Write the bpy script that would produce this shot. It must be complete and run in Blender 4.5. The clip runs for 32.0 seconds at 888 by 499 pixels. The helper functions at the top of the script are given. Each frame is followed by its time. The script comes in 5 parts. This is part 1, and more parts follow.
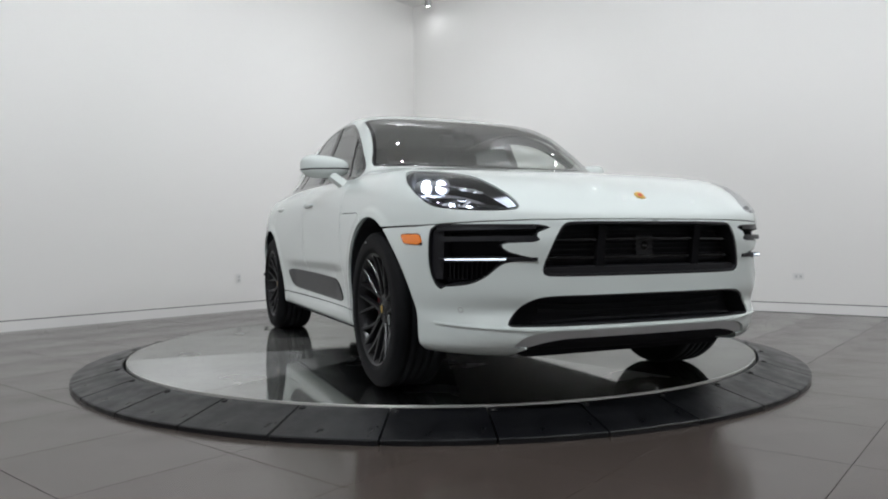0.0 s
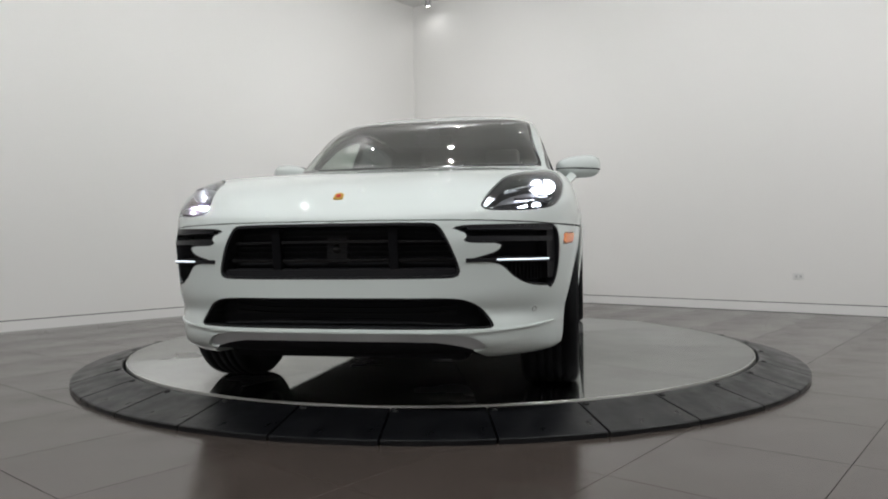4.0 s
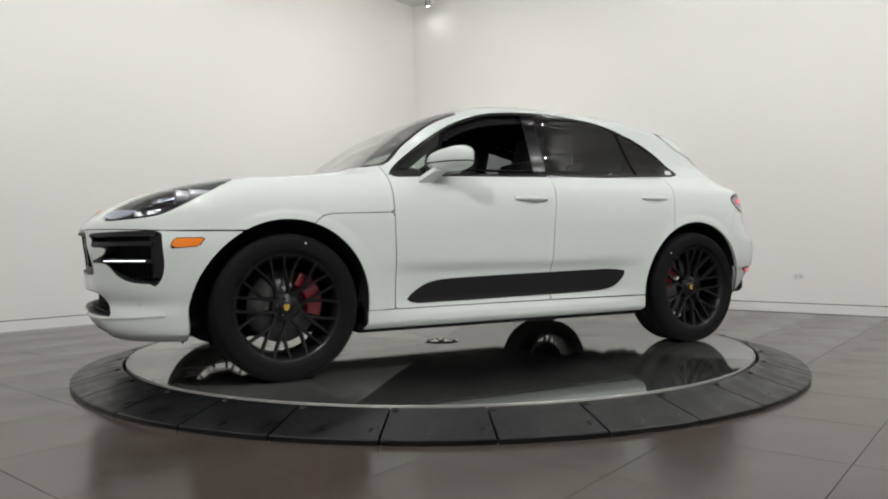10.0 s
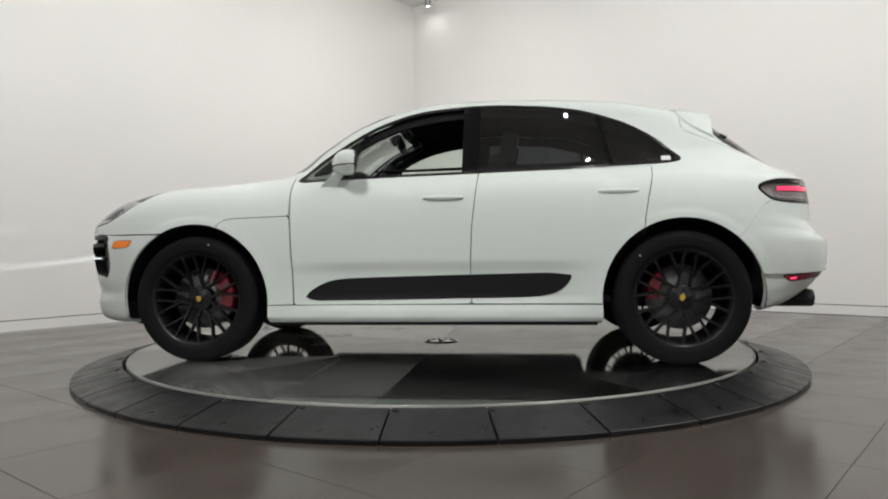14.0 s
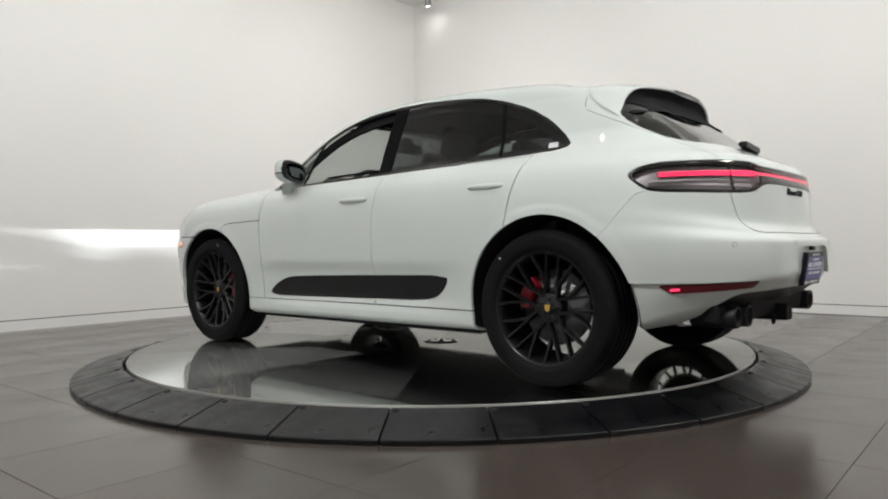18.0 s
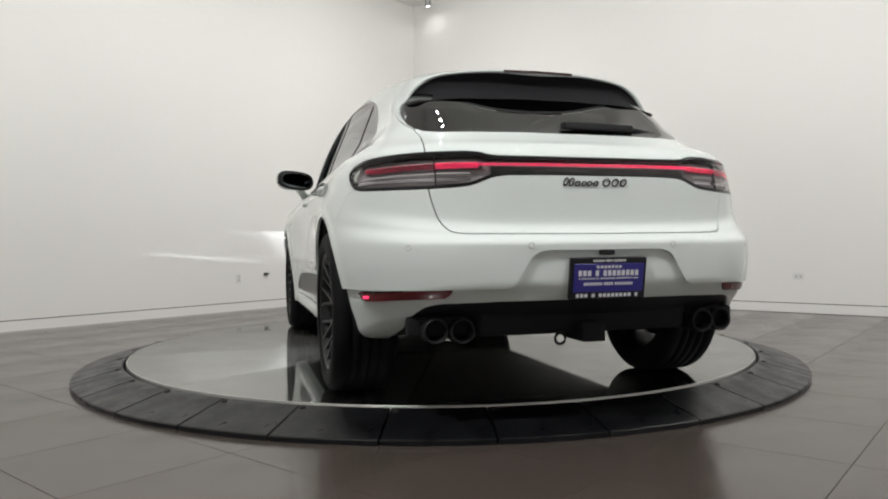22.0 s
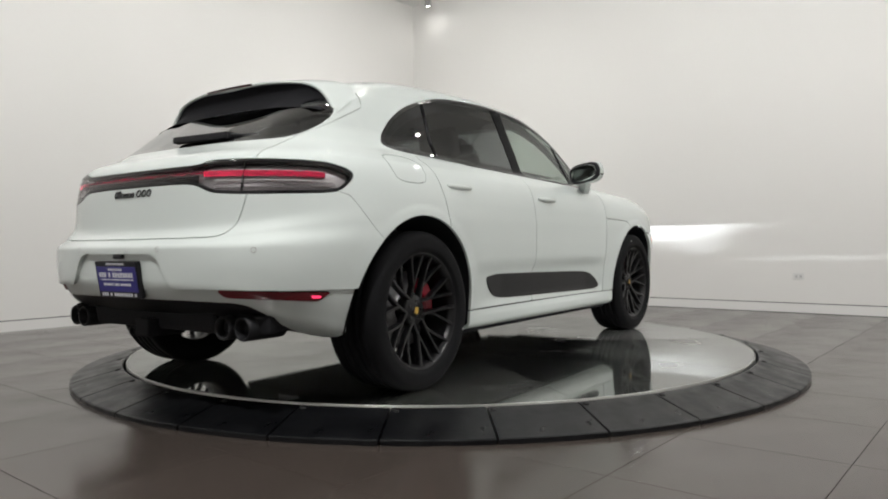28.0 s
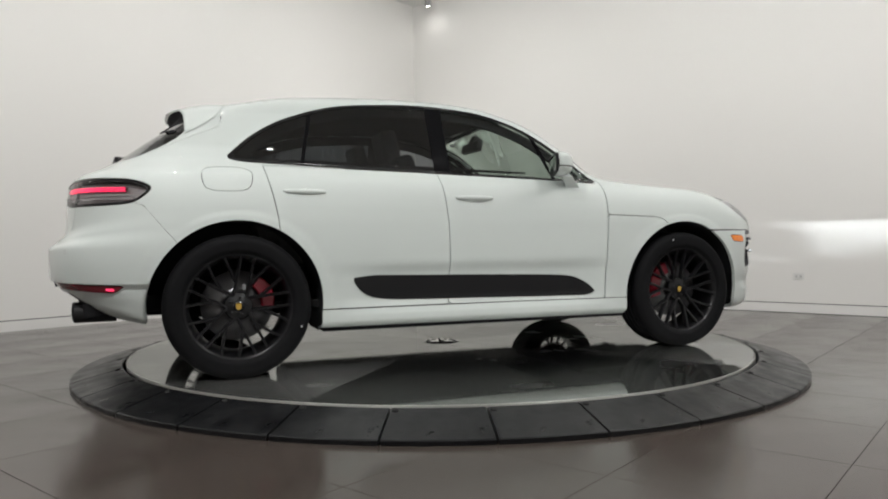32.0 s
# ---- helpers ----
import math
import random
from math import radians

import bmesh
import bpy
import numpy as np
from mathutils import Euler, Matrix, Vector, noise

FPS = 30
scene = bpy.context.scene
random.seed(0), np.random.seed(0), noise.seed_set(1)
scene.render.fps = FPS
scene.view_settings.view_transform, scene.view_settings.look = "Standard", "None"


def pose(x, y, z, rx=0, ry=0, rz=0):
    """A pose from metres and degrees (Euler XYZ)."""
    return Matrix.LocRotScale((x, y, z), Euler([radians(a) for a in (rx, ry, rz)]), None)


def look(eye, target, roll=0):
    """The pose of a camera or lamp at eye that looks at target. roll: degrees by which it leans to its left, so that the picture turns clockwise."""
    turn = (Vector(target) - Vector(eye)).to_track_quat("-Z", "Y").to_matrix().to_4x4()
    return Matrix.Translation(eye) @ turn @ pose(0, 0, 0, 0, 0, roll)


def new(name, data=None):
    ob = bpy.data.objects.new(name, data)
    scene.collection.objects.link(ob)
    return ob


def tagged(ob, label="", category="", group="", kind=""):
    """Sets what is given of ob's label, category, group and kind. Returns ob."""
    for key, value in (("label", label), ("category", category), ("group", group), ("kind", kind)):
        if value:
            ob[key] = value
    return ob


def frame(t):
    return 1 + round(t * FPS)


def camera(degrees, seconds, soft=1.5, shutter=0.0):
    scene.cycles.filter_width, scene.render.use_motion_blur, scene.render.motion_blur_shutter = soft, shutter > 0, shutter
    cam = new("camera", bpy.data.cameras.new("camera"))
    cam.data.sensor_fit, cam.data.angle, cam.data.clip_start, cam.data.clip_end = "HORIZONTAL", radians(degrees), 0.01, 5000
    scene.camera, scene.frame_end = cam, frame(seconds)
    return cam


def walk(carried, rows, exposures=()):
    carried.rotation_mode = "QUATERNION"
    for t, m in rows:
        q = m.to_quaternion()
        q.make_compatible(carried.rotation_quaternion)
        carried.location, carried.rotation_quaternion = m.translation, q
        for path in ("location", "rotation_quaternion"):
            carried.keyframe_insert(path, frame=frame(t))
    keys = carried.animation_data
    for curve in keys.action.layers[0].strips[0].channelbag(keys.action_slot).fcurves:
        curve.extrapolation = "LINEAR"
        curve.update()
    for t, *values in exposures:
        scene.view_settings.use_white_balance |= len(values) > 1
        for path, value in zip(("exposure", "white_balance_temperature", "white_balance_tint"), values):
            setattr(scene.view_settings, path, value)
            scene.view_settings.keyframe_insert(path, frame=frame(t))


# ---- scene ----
EXPOSURES = [(0.0, 0.04, 6000, 10), (1.0, -0.03, 5920, 10), (2.0, -0.06, 6000, 10), (3.0, -0.10, 6130, 10), (4.5, -0.04, 6270, 10), (6.5, 0.05, 6380, 10), (9.0, 0.09, 6430, 10), (24.0, 0.13, 6410, 10), (30.0, 0.05, 6430, 10), (32.0, 0.03, 6430, 10)]
# The camera stands still on the showroom floor and looks at the turntable.
EYE = (0.0, -5.0412, 0.7645)
SECONDS = 32.0
cam = camera(63.70, SECONDS, soft=2.0)
STAND = look(EYE, (EYE[0] + 0.0540, EYE[1] + 10.0, EYE[2] - 0.0558), -0.640)
walk(cam, [(0.0, STAND), (SECONDS, STAND)], exposures=EXPOSURES)

DISC_Z = 0.090          # top of the turntable above the floor
SPIN_START = -67.448    # heading of the car at 0 s, degrees
SPIN_RATE = -8.4931     # degrees a second

# ---- light ----
world = bpy.data.worlds.new("world")
scene.world = world
world.use_nodes = True
world.node_tree.nodes["Background"].inputs[0].default_value = (0.9, 0.95, 1.0, 1)
world.node_tree.nodes["Background"].inputs[1].default_value = 0.05

# ---- materials ----
def material(name, base, rough=0.5, metal=0.0, vary=0.0, scale=20.0, bump=0.0, bump_scale=200.0, coat=0.0, rough_vary=0.0, ior=1.5):
    """A procedural surface: base colour with two scales of variation, roughness variation and fine relief."""
    m = bpy.data.materials.new(name)
    m.use_nodes = True
    nt = m.node_tree
    b = nt.nodes["Principled BSDF"]
    b.inputs["Base Color"].default_value = (*base, 1)
    b.inputs["Roughness"].default_value = rough
    b.inputs["Metallic"].default_value = metal
    b.inputs["IOR"].default_value = ior
    if coat:
        b.inputs["Coat Weight"].default_value = coat
        b.inputs["Coat Roughness"].default_value = 0.012
    tc = nt.nodes.new("ShaderNodeTexCoord")
    if vary or rough_vary:
        big = nt.nodes.new("ShaderNodeTexNoise")
        big.inputs["Scale"].default_value = scale
        big.inputs["Detail"].default_value = 6
        nt.links.new(tc.outputs["Object"], big.inputs["Vector"])
        if vary:
            ramp = nt.nodes.new("ShaderNodeMix")
            ramp.data_type = "RGBA"
            ramp.inputs["A"].default_value = (*[c * (1 - vary) for c in base], 1)
            ramp.inputs["B"].default_value = (*[min(1, c * (1 + vary)) for c in base], 1)
            nt.links.new(big.outputs["Fac"], ramp.inputs["Factor"])
            nt.links.new(ramp.outputs["Result"], b.inputs["Base Color"])
        if rough_vary:
            mr = nt.nodes.new("ShaderNodeMapRange")
            mr.inputs["From Min"].default_value = 0.3
            mr.inputs["From Max"].default_value = 0.7
            mr.inputs["To Min"].default_value = max(0.0, rough - rough_vary)
            mr.inputs["To Max"].default_value = min(1.0, rough + rough_vary)
            nt.links.new(big.outputs["Fac"], mr.inputs["Value"])
            nt.links.new(mr.outputs["Result"], b.inputs["Roughness"])
    if bump:
        fine = nt.nodes.new("ShaderNodeTexNoise")
        fine.inputs["Scale"].default_value = bump_scale
        fine.inputs["Detail"].default_value = 3
        nt.links.new(tc.outputs["Object"], fine.inputs["Vector"])
        bp = nt.nodes.new("ShaderNodeBump")
        bp.inputs["Strength"].default_value = bump
        bp.inputs["Distance"].default_value = 0.002
        nt.links.new(fine.outputs["Fac"], bp.inputs["Height"])
        nt.links.new(bp.outputs["Normal"], b.inputs["Normal"])
    return m


def glowing(name, colour, strength):
    m = bpy.data.materials.new(name)
    m.use_nodes = True
    b = m.node_tree.nodes["Principled BSDF"]
    b.inputs["Base Color"].default_value = (*colour, 1)
    b.inputs["Emission Color"].default_value = (*colour, 1)
    b.inputs["Emission Strength"].default_value = strength
    return m


def glass(name, tint, rough=0.0, face_on=0.08, edge=4.5):
    """Thin tinted pane: see-through tint under a mirror-like skin that grows towards grazing angles, alike from both sides."""
    m = bpy.data.materials.new(name)
    m.use_nodes = True
    nt = m.node_tree
    nt.nodes.remove(nt.nodes["Principled BSDF"])
    out = nt.nodes["Material Output"]
    clear = nt.nodes.new("ShaderNodeBsdfTransparent")
    clear.inputs["Color"].default_value = (*tint, 1)
    gloss = nt.nodes.new("ShaderNodeBsdfGlossy")
    gloss.inputs["Roughness"].default_value = rough
    facing = nt.nodes.new("ShaderNodeLayerWeight")
    facing.inputs["Blend"].default_value = 0.5
    steep = nt.nodes.new("ShaderNodeMath")
    steep.operation = "POWER"
    steep.inputs[1].default_value = edge
    nt.links.new(facing.outputs["Facing"], steep.inputs[0])
    fres = nt.nodes.new("ShaderNodeMath")
    fres.operation = "MULTIPLY_ADD"
    fres.inputs[1].default_value = 1.0 - face_on
    fres.inputs[2].default_value = face_on
    nt.links.new(steep.outputs[0], fres.inputs[0])
    mix = nt.nodes.new("ShaderNodeMixShader")
    nt.links.new(fres.outputs[0], mix.inputs[0])
    nt.links.new(clear.outputs[0], mix.inputs[1])
    nt.links.new(gloss.outputs[0], mix.inputs[2])
    nt.links.new(mix.outputs[0], out.inputs["Surface"])
    return m


WALL = material("white_wall_paint", (0.80, 0.79, 0.765), 0.75, vary=0.015, scale=0.6, bump=0.08, bump_scale=260)
UNSEEN_WALL = material("unseen_wall_grey", (0.66, 0.65, 0.64), 0.7, vary=0.05, scale=0.8)
BASEBOARD = material("white_baseboard", (0.80, 0.79, 0.77), 0.5, vary=0.02, scale=3)
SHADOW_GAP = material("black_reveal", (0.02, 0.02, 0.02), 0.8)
CEILING = material("white_ceiling", (0.80, 0.80, 0.785), 0.85, vary=0.03, scale=1.5)
GROUT = material("dark_grout", (0.032, 0.030, 0.028), 0.85, vary=0.2, scale=30)
LAMP_BODY = material("grey_lamp_metal", (0.35, 0.35, 0.35), 0.4, 0.6)
LAMP_GLOW = glowing("lamp_glow", (1.0, 0.96, 0.9), 30.0)


# ---- mesh tools ----
def mesh_of(name, verts, faces, smooth=False):
    me = bpy.data.meshes.new(name)
    me.from_pydata([tuple(v) for v in verts], [], [tuple(f) for f in faces])
    if smooth:
        me.polygons.foreach_set("use_smooth", [True] * len(me.polygons))
    me.update()
    return me


def put(name, data, material_, parent=None, label="", smooth=None):
    """Link a bmesh or mesh as one object, under a thing or a part where one is given."""
    if isinstance(data, bmesh.types.BMesh):
        me = bpy.data.meshes.new(name)
        data.to_mesh(me)
        data.free()
        data = me
    if smooth is not None:
        data.polygons.foreach_set("use_smooth", [smooth] * len(data.polygons))
    if material_ is not None and not data.materials:
        data.materials.append(material_)
    ob = new(name, data)
    if parent is not None:
        ob.parent = parent
    if label:
        ob["label"] = label
    return ob


def box(x0, x1, y0, y1, z0, z1, bevel=0.0, segments=2):
    bm = bmesh.new()
    bmesh.ops.create_cube(bm, size=1)
    for v in bm.verts:
        v.co = Vector(((x0 + x1) / 2 + v.co.x * (x1 - x0), (y0 + y1) / 2 + v.co.y * (y1 - y0), (z0 + z1) / 2 + v.co.z * (z1 - z0)))
    if bevel:
        bmesh.ops.bevel(bm, geom=bm.edges[:], offset=bevel, segments=segments, affect="EDGES", profile=0.6)
    return bm


def lathe(profile, steps=48, axis="Y", start=0.0, sweep=2 * math.pi, closed_profile=False):
    """Turn a profile of (radius, along) points about an axis."""
    verts, faces = [], []
    full = abs(sweep - 2 * math.pi) < 1e-6
    n, k = (steps if full else steps + 1), len(profile)
    for i in range(n):
        a = start + sweep * i / steps
        for r, h in profile:
            c, s = r * math.cos(a), r * math.sin(a)
            verts.append({"Z": (c, s, h), "Y": (c, h, s), "X": (h, c, s)}[axis])
    for i in range(steps):
        j = (i + 1) % n
        for q in range(k if closed_profile else k - 1):
            r = (q + 1) % k
            f = (i * k + q, i * k + r, j * k + r, j * k + q)
            faces.append(f if axis == "Y" else f[::-1])
    return mesh_of("turned", verts, faces, True)


def tube(points, radius, sides=8, closed=False):
    """A round bar along a line of points."""
    pts = [Vector(p) for p in points]
    verts, faces = [], []
    n = len(pts)
    for i, p in enumerate(pts):
        d = (pts[(i + 1) % n] - pts[i - 1]) if closed else (pts[min(i + 1, n - 1)] - pts[max(i - 1, 0)])
        d.normalize()
        a = d.orthogonal() if abs(d.z) > 0.95 else d.cross(Vector((0, 0, 1)))
        a.normalize()
        b = d.cross(a)
        for k in range(sides):
            t = 2 * math.pi * k / sides
            verts.append(p + radius * (a * math.cos(t) + b * math.sin(t)))
    for i in range(n if closed else n - 1):
        j = (i + 1) % n
        for k in range(sides):
            l = (k + 1) % sides
            faces.append((i * sides + k, i * sides + l, j * sides + l, j * sides + k))
    if not closed:
        faces.append(tuple(range(sides))[::-1])
        faces.append(tuple(range((n - 1) * sides, n * sides)))
    return mesh_of("bar", verts, faces, True)


def moved(me, m):
    me.transform(m)
    me.update()
    return me


def put_mesh(bm):
    me = bpy.data.meshes.new("piece")
    bm.to_mesh(me)
    bm.free()
    return me


# ---- the room: two white walls meet behind the turntable, tiles run parallel to them ----
TURN = 50.3
U = Vector((math.cos(radians(TURN)), math.sin(radians(TURN)), 0))      # towards the wall on the right of the corner
N = Vector((math.sin(radians(TURN)), -math.cos(radians(TURN)), 0))     # away from the wall on the left of it
WALL_LEFT, WALL_RIGHT, FAR_N, FAR_U, HEIGHT = -4.20, 4.47, 6.6, -7.2, 4.48
ROOM = Matrix.Rotation(radians(TURN), 4, "Z")   # local x runs along U, local y along -N


def room_box(u0, u1, n0, n1, z0, z1, bevel=0.0):
    """A box in the room's own axes: u along the left wall, n away from it."""
    bm = box(u0, u1, -n1, -n0, z0, z1, bevel)
    bmesh.ops.transform(bm, matrix=ROOM, verts=bm.verts[:])
    return bm


slab = tagged(put("floor", room_box(FAR_U - 0.2, WALL_RIGHT + 0.2, WALL_LEFT - 0.2, FAR_N + 0.2, -0.2, -0.004), GROUT),
              "dark grey large-format tile floor with thin joints", "floor", kind="structure")
tagged(put("wall_left", room_box(FAR_U, WALL_RIGHT, WALL_LEFT - 0.2, WALL_LEFT, 0, HEIGHT), WALL), "plain white painted showroom wall", "wall", kind="structure")
tagged(put("wall_right", room_box(WALL_RIGHT, WALL_RIGHT + 0.2, WALL_LEFT - 0.2, FAR_N, 0, HEIGHT), WALL), "plain white painted showroom wall", "wall", kind="structure")
# two unseen walls added to close the room; their grey sets the bounced light
tagged(put("wall_back", room_box(FAR_U, WALL_RIGHT + 0.2, FAR_N, FAR_N + 0.2, 0, HEIGHT), UNSEEN_WALL), "unseen light grey wall added to close the room", "wall", kind="structure")
tagged(put("wall_side", room_box(FAR_U - 0.2, FAR_U, WALL_LEFT - 0.2, FAR_N + 0.2, 0, HEIGHT), UNSEEN_WALL), "unseen light grey wall added to close the room", "wall", kind="structure")
tagged(put("ceiling", room_box(FAR_U - 0.2, WALL_RIGHT + 0.2, WALL_LEFT - 0.2, FAR_N + 0.2, HEIGHT, HEIGHT + 0.2), CEILING), "white painted showroom ceiling", "ceiling", kind="structure")
# baseboards with a dark reveal above them, its shade laid on as a flat black strip
BASE_H = 0.098
tagged(put("baseboard_left", room_box(FAR_U, WALL_RIGHT - 0.004, WALL_LEFT, WALL_LEFT + 0.004, 0, BASE_H), BASEBOARD), "flush white baseboard under a dark reveal", "baseboard", kind="structure")
tagged(put("baseboard_right", room_box(WALL_RIGHT - 0.004, WALL_RIGHT, WALL_LEFT, FAR_N, 0, BASE_H), BASEBOARD), "flush white baseboard under a dark reveal", "baseboard", kind="structure")
tagged(put("reveal_left", room_box(FAR_U, WALL_RIGHT - 0.002, WALL_LEFT, WALL_LEFT + 0.002, BASE_H, BASE_H + 0.008), SHADOW_GAP), "thin dark reveal joint above the baseboard", "trim", kind="structure")
tagged(put("reveal_right", room_box(WALL_RIGHT - 0.002, WALL_RIGHT, WALL_LEFT + 0.002, FAR_N, BASE_H, BASE_H + 0.008), SHADOW_GAP), "thin dark reveal joint above the baseboard", "trim", kind="structure")


# ---- floor tiles, 0.61 m square, with narrow joints ----
TILE = 0.610
TILE_MAT = material("grey_porcelain_tile", (0.0575, 0.0465, 0.0400), 0.21, vary=0.14, scale=1.8, rough_vary=0.09, bump=0.05, bump_scale=9)
tile_mesh = bpy.data.meshes.new("tile")
tile_bm = box(0.0012, TILE - 0.0012, 0.0012, TILE - 0.0012, -0.010, 0.0, 0.0005, 1)
tile_bm.to_mesh(tile_mesh)
tile_bm.free()
count = 0
for iu in range(-9, 8):
    for jn in range(-8, 9):
        u, n = -0.505 + TILE * iu, 0.305 + TILE * jn
        if u + TILE > WALL_RIGHT or n < WALL_LEFT or n + TILE > FAR_N or u < FAR_U:
            if u > WALL_RIGHT or n + TILE < WALL_LEFT or n > FAR_N or u + TILE < FAR_U:
                continue
        mid = ROOM @ Vector((u + TILE / 2, -(n + TILE / 2), 0))
        if mid.length < 1.5:
            continue
        t = put("tile", tile_mesh, TILE_MAT, slab)
        t.matrix_basis = ROOM @ Matrix.Translation((u, -n - TILE, 0))


# ---- wall sockets ----
# the tiles behind the camera, joined
far_verts, far_faces = [], []
for iu in range(-12, 8):
    for jn in range(-8, 11):
        if iu >= -9 and jn <= 8:
            continue
        u0, n0 = -0.505 + TILE * iu + 0.0015, 0.305 + TILE * jn + 0.0015
        u1, n1 = min(u0 + TILE - 0.003, WALL_RIGHT), min(n0 + TILE - 0.003, FAR_N)
        u0, n0 = max(u0, FAR_U), max(n0, WALL_LEFT)
        if u1 - u0 < 0.02 or n1 - n0 < 0.02:
            continue
        k = len(far_verts)
        for zz in (-0.010, 0.0):
            far_verts += [ROOM @ Vector((a, -b, zz)) for a, b in ((u0, n0), (u1, n0), (u1, n1), (u0, n1))]
        far_faces += [(k + 7, k + 6, k + 5, k + 4), (k, k + 1, k + 5, k + 4), (k + 1, k + 2, k + 6, k + 5), (k + 2, k + 3, k + 7, k + 6), (k + 3, k, k + 4, k + 7)]
far_tiles = put("tiles", mesh_of("tiles", far_verts, far_faces), TILE_MAT, slab)
far_tiles.data.flip_normals()

PLATE_WHITE = material("white_socket_plastic", (0.72, 0.72, 0.70), 0.4)
OUTLET_GREY = material("grey_outlet_plastic", (0.60, 0.60, 0.59), 0.5)
SLOT = material("dark_slot", (0.05, 0.05, 0.05), 0.6)


def socket(u, n, z, along_u, upright):
    """A flush socket plate on a wall with two slotted outlets."""
    thing = tagged(new("wall_socket"), "white wall socket plate low on the wall", "socket", "wall sockets")
    face = put("plate", box(-0.035, 0.035, -0.005, 0.0, -0.057, 0.057, 0.002, 1), PLATE_WHITE, thing)
    for dz in (0.022, -0.022):
        out = put("outlet", box(-0.016, 0.016, -0.007, -0.005, dz - 0.014, dz + 0.014, 0.0008, 1), OUTLET_GREY, thing)
        for dx in (-0.006, 0.006):
            put("slot", box(dx - 0.0015, dx + 0.0015, -0.0078, -0.007, dz - 0.005, dz + 0.007), SLOT, out)
    p = ROOM @ Vector((u, -n, 0))
    thing.matrix_basis = Matrix.Translation((p.x, p.y, z)) @ pose(0, 0, 0, 0, 0, TURN + (0 if along_u else -90)) @ pose(0, 0, 0, 0, 0 if upright else 90, 0)
    return thing


socket(1.228, WALL_LEFT, 0.392, True, True)
socket(WALL_RIGHT, 1.289, 0.390, False, False)
plug = tagged(new("wall_plug"), "small black cable plug on the white wall", "wall plug")
put("body", box(-0.022, 0.022, -0.035, 0.0, -0.018, 0.018, 0.006), SLOT, plug)
put("cable_end", tube([(0.0, -0.03, 0.0), (0.012, -0.045, 0.008), (0.03, -0.05, 0.012)], 0.006, 8), SLOT, plug)
plug_at = ROOM @ Vector((1.620, -WALL_LEFT, 0))
plug.matrix_basis = Matrix.Translation((plug_at.x, plug_at.y, 0.432)) @ pose(0, 0, 0, 0, 0, TURN)


# ---- ceiling spotlights ----
def spotlight(u, n, power, tilt=0.0, towards="left"):
    """A short can lamp on a stem under the ceiling, in the room's axes, tilted towards the left or the right wall."""
    p = ROOM @ Vector((u, -n, 0))
    lamp_thing = tagged(new("ceiling_spotlight"), "small grey can spotlight glowing white under the ceiling", "ceiling lamp", "ceiling spotlights")
    lamp_thing.matrix_basis = Matrix.Translation((p.x, p.y, HEIGHT)) @ ROOM
    aim = Matrix.Translation((0, 0, -0.07)) @ (pose(0, 0, 0, tilt, 0, 0) if towards == "left" else pose(0, 0, 0, 0, -tilt, 0))
    put("stem", tube([(0, 0, 0), (0, 0, -0.07)], 0.012, 10), LAMP_BODY, lamp_thing)
    put("housing", moved(lathe([(0.001, 0.04), (0.038, 0.04), (0.042, 0.03), (0.042, -0.085), (0.038, -0.09), (0.031, -0.075)], 24, "Z"), aim), LAMP_BODY, lamp_thing)
    put("bulb", moved(lathe([(0.001, -0.076), (0.033, -0.076)], 24, "Z"), aim), LAMP_GLOW, lamp_thing, "glowing white lamp face")
    data = bpy.data.lights.new("spot_light", "AREA")
    data.shape, data.size, data.energy, data.color = "DISK", 0.06, power, (1.0, 0.985, 0.955)
    data.spread = radians(172)
    light = new("spot_light", data)
    light.parent = lamp_thing
    light.matrix_basis = aim @ Matrix.Translation((0, 0, -0.097))


# unseen lamps: one tilted row evens each white wall, fourteen hang over and round the turntable, three added behind the
# camera brighten the car's near sides
for u, power in ((2.05, 23), (0.25, 23), (-1.7, 24), (-3.9, 25)):
    spotlight(u, WALL_LEFT + 2.6, power, 40, "left")
for n, power in ((-1.75, 21), (0.1, 20), (2.0, 20), (4.1, 17)):
    spotlight(WALL_RIGHT - 2.6, n, power, 40, "right")
for u in (0.5, -2.0):
    for n in (-0.7, 1.2, 3.1):
        spotlight(u, n, 3.2)
for u, n in ((2.9, 0.6), (2.9, 2.6), (-0.75, 0.3), (-0.75, 2.2), (-3.6, -0.6), (-3.6, 3.2), (-5.6, 2.4), (0.6, 5.6)):
    spotlight(u, n, 2.8)
for u, n, power in ((1.6, 4.2, 54), (-1.2, 4.2, 65), (-4.2, 1.6, 126)):
    spotlight(u, n, power)
# the lamp that shows at the top of the corner
spotlight(4.235, -3.70, 0.5)


# ---- the turntable: a fixed rubber ramp ring round a turning metal disc ----
R_DISC, R_IN, R_OUT = 2.034, 2.052, 2.325
RING_TOP_IN, RING_TOP_OUT = 0.086, 0.020
SEGMENTS = 32
RUBBER = material("black_rubber", (0.0042, 0.0045, 0.0054), 0.38, vary=0.55, scale=7, bump=0.3, bump_scale=120, rough_vary=0.14, ior=1.38)
STEEL = material("polished_disc", (0.6, 0.6, 0.59), 0.07, 1.0, vary=0.10, scale=4, rough_vary=0.03)


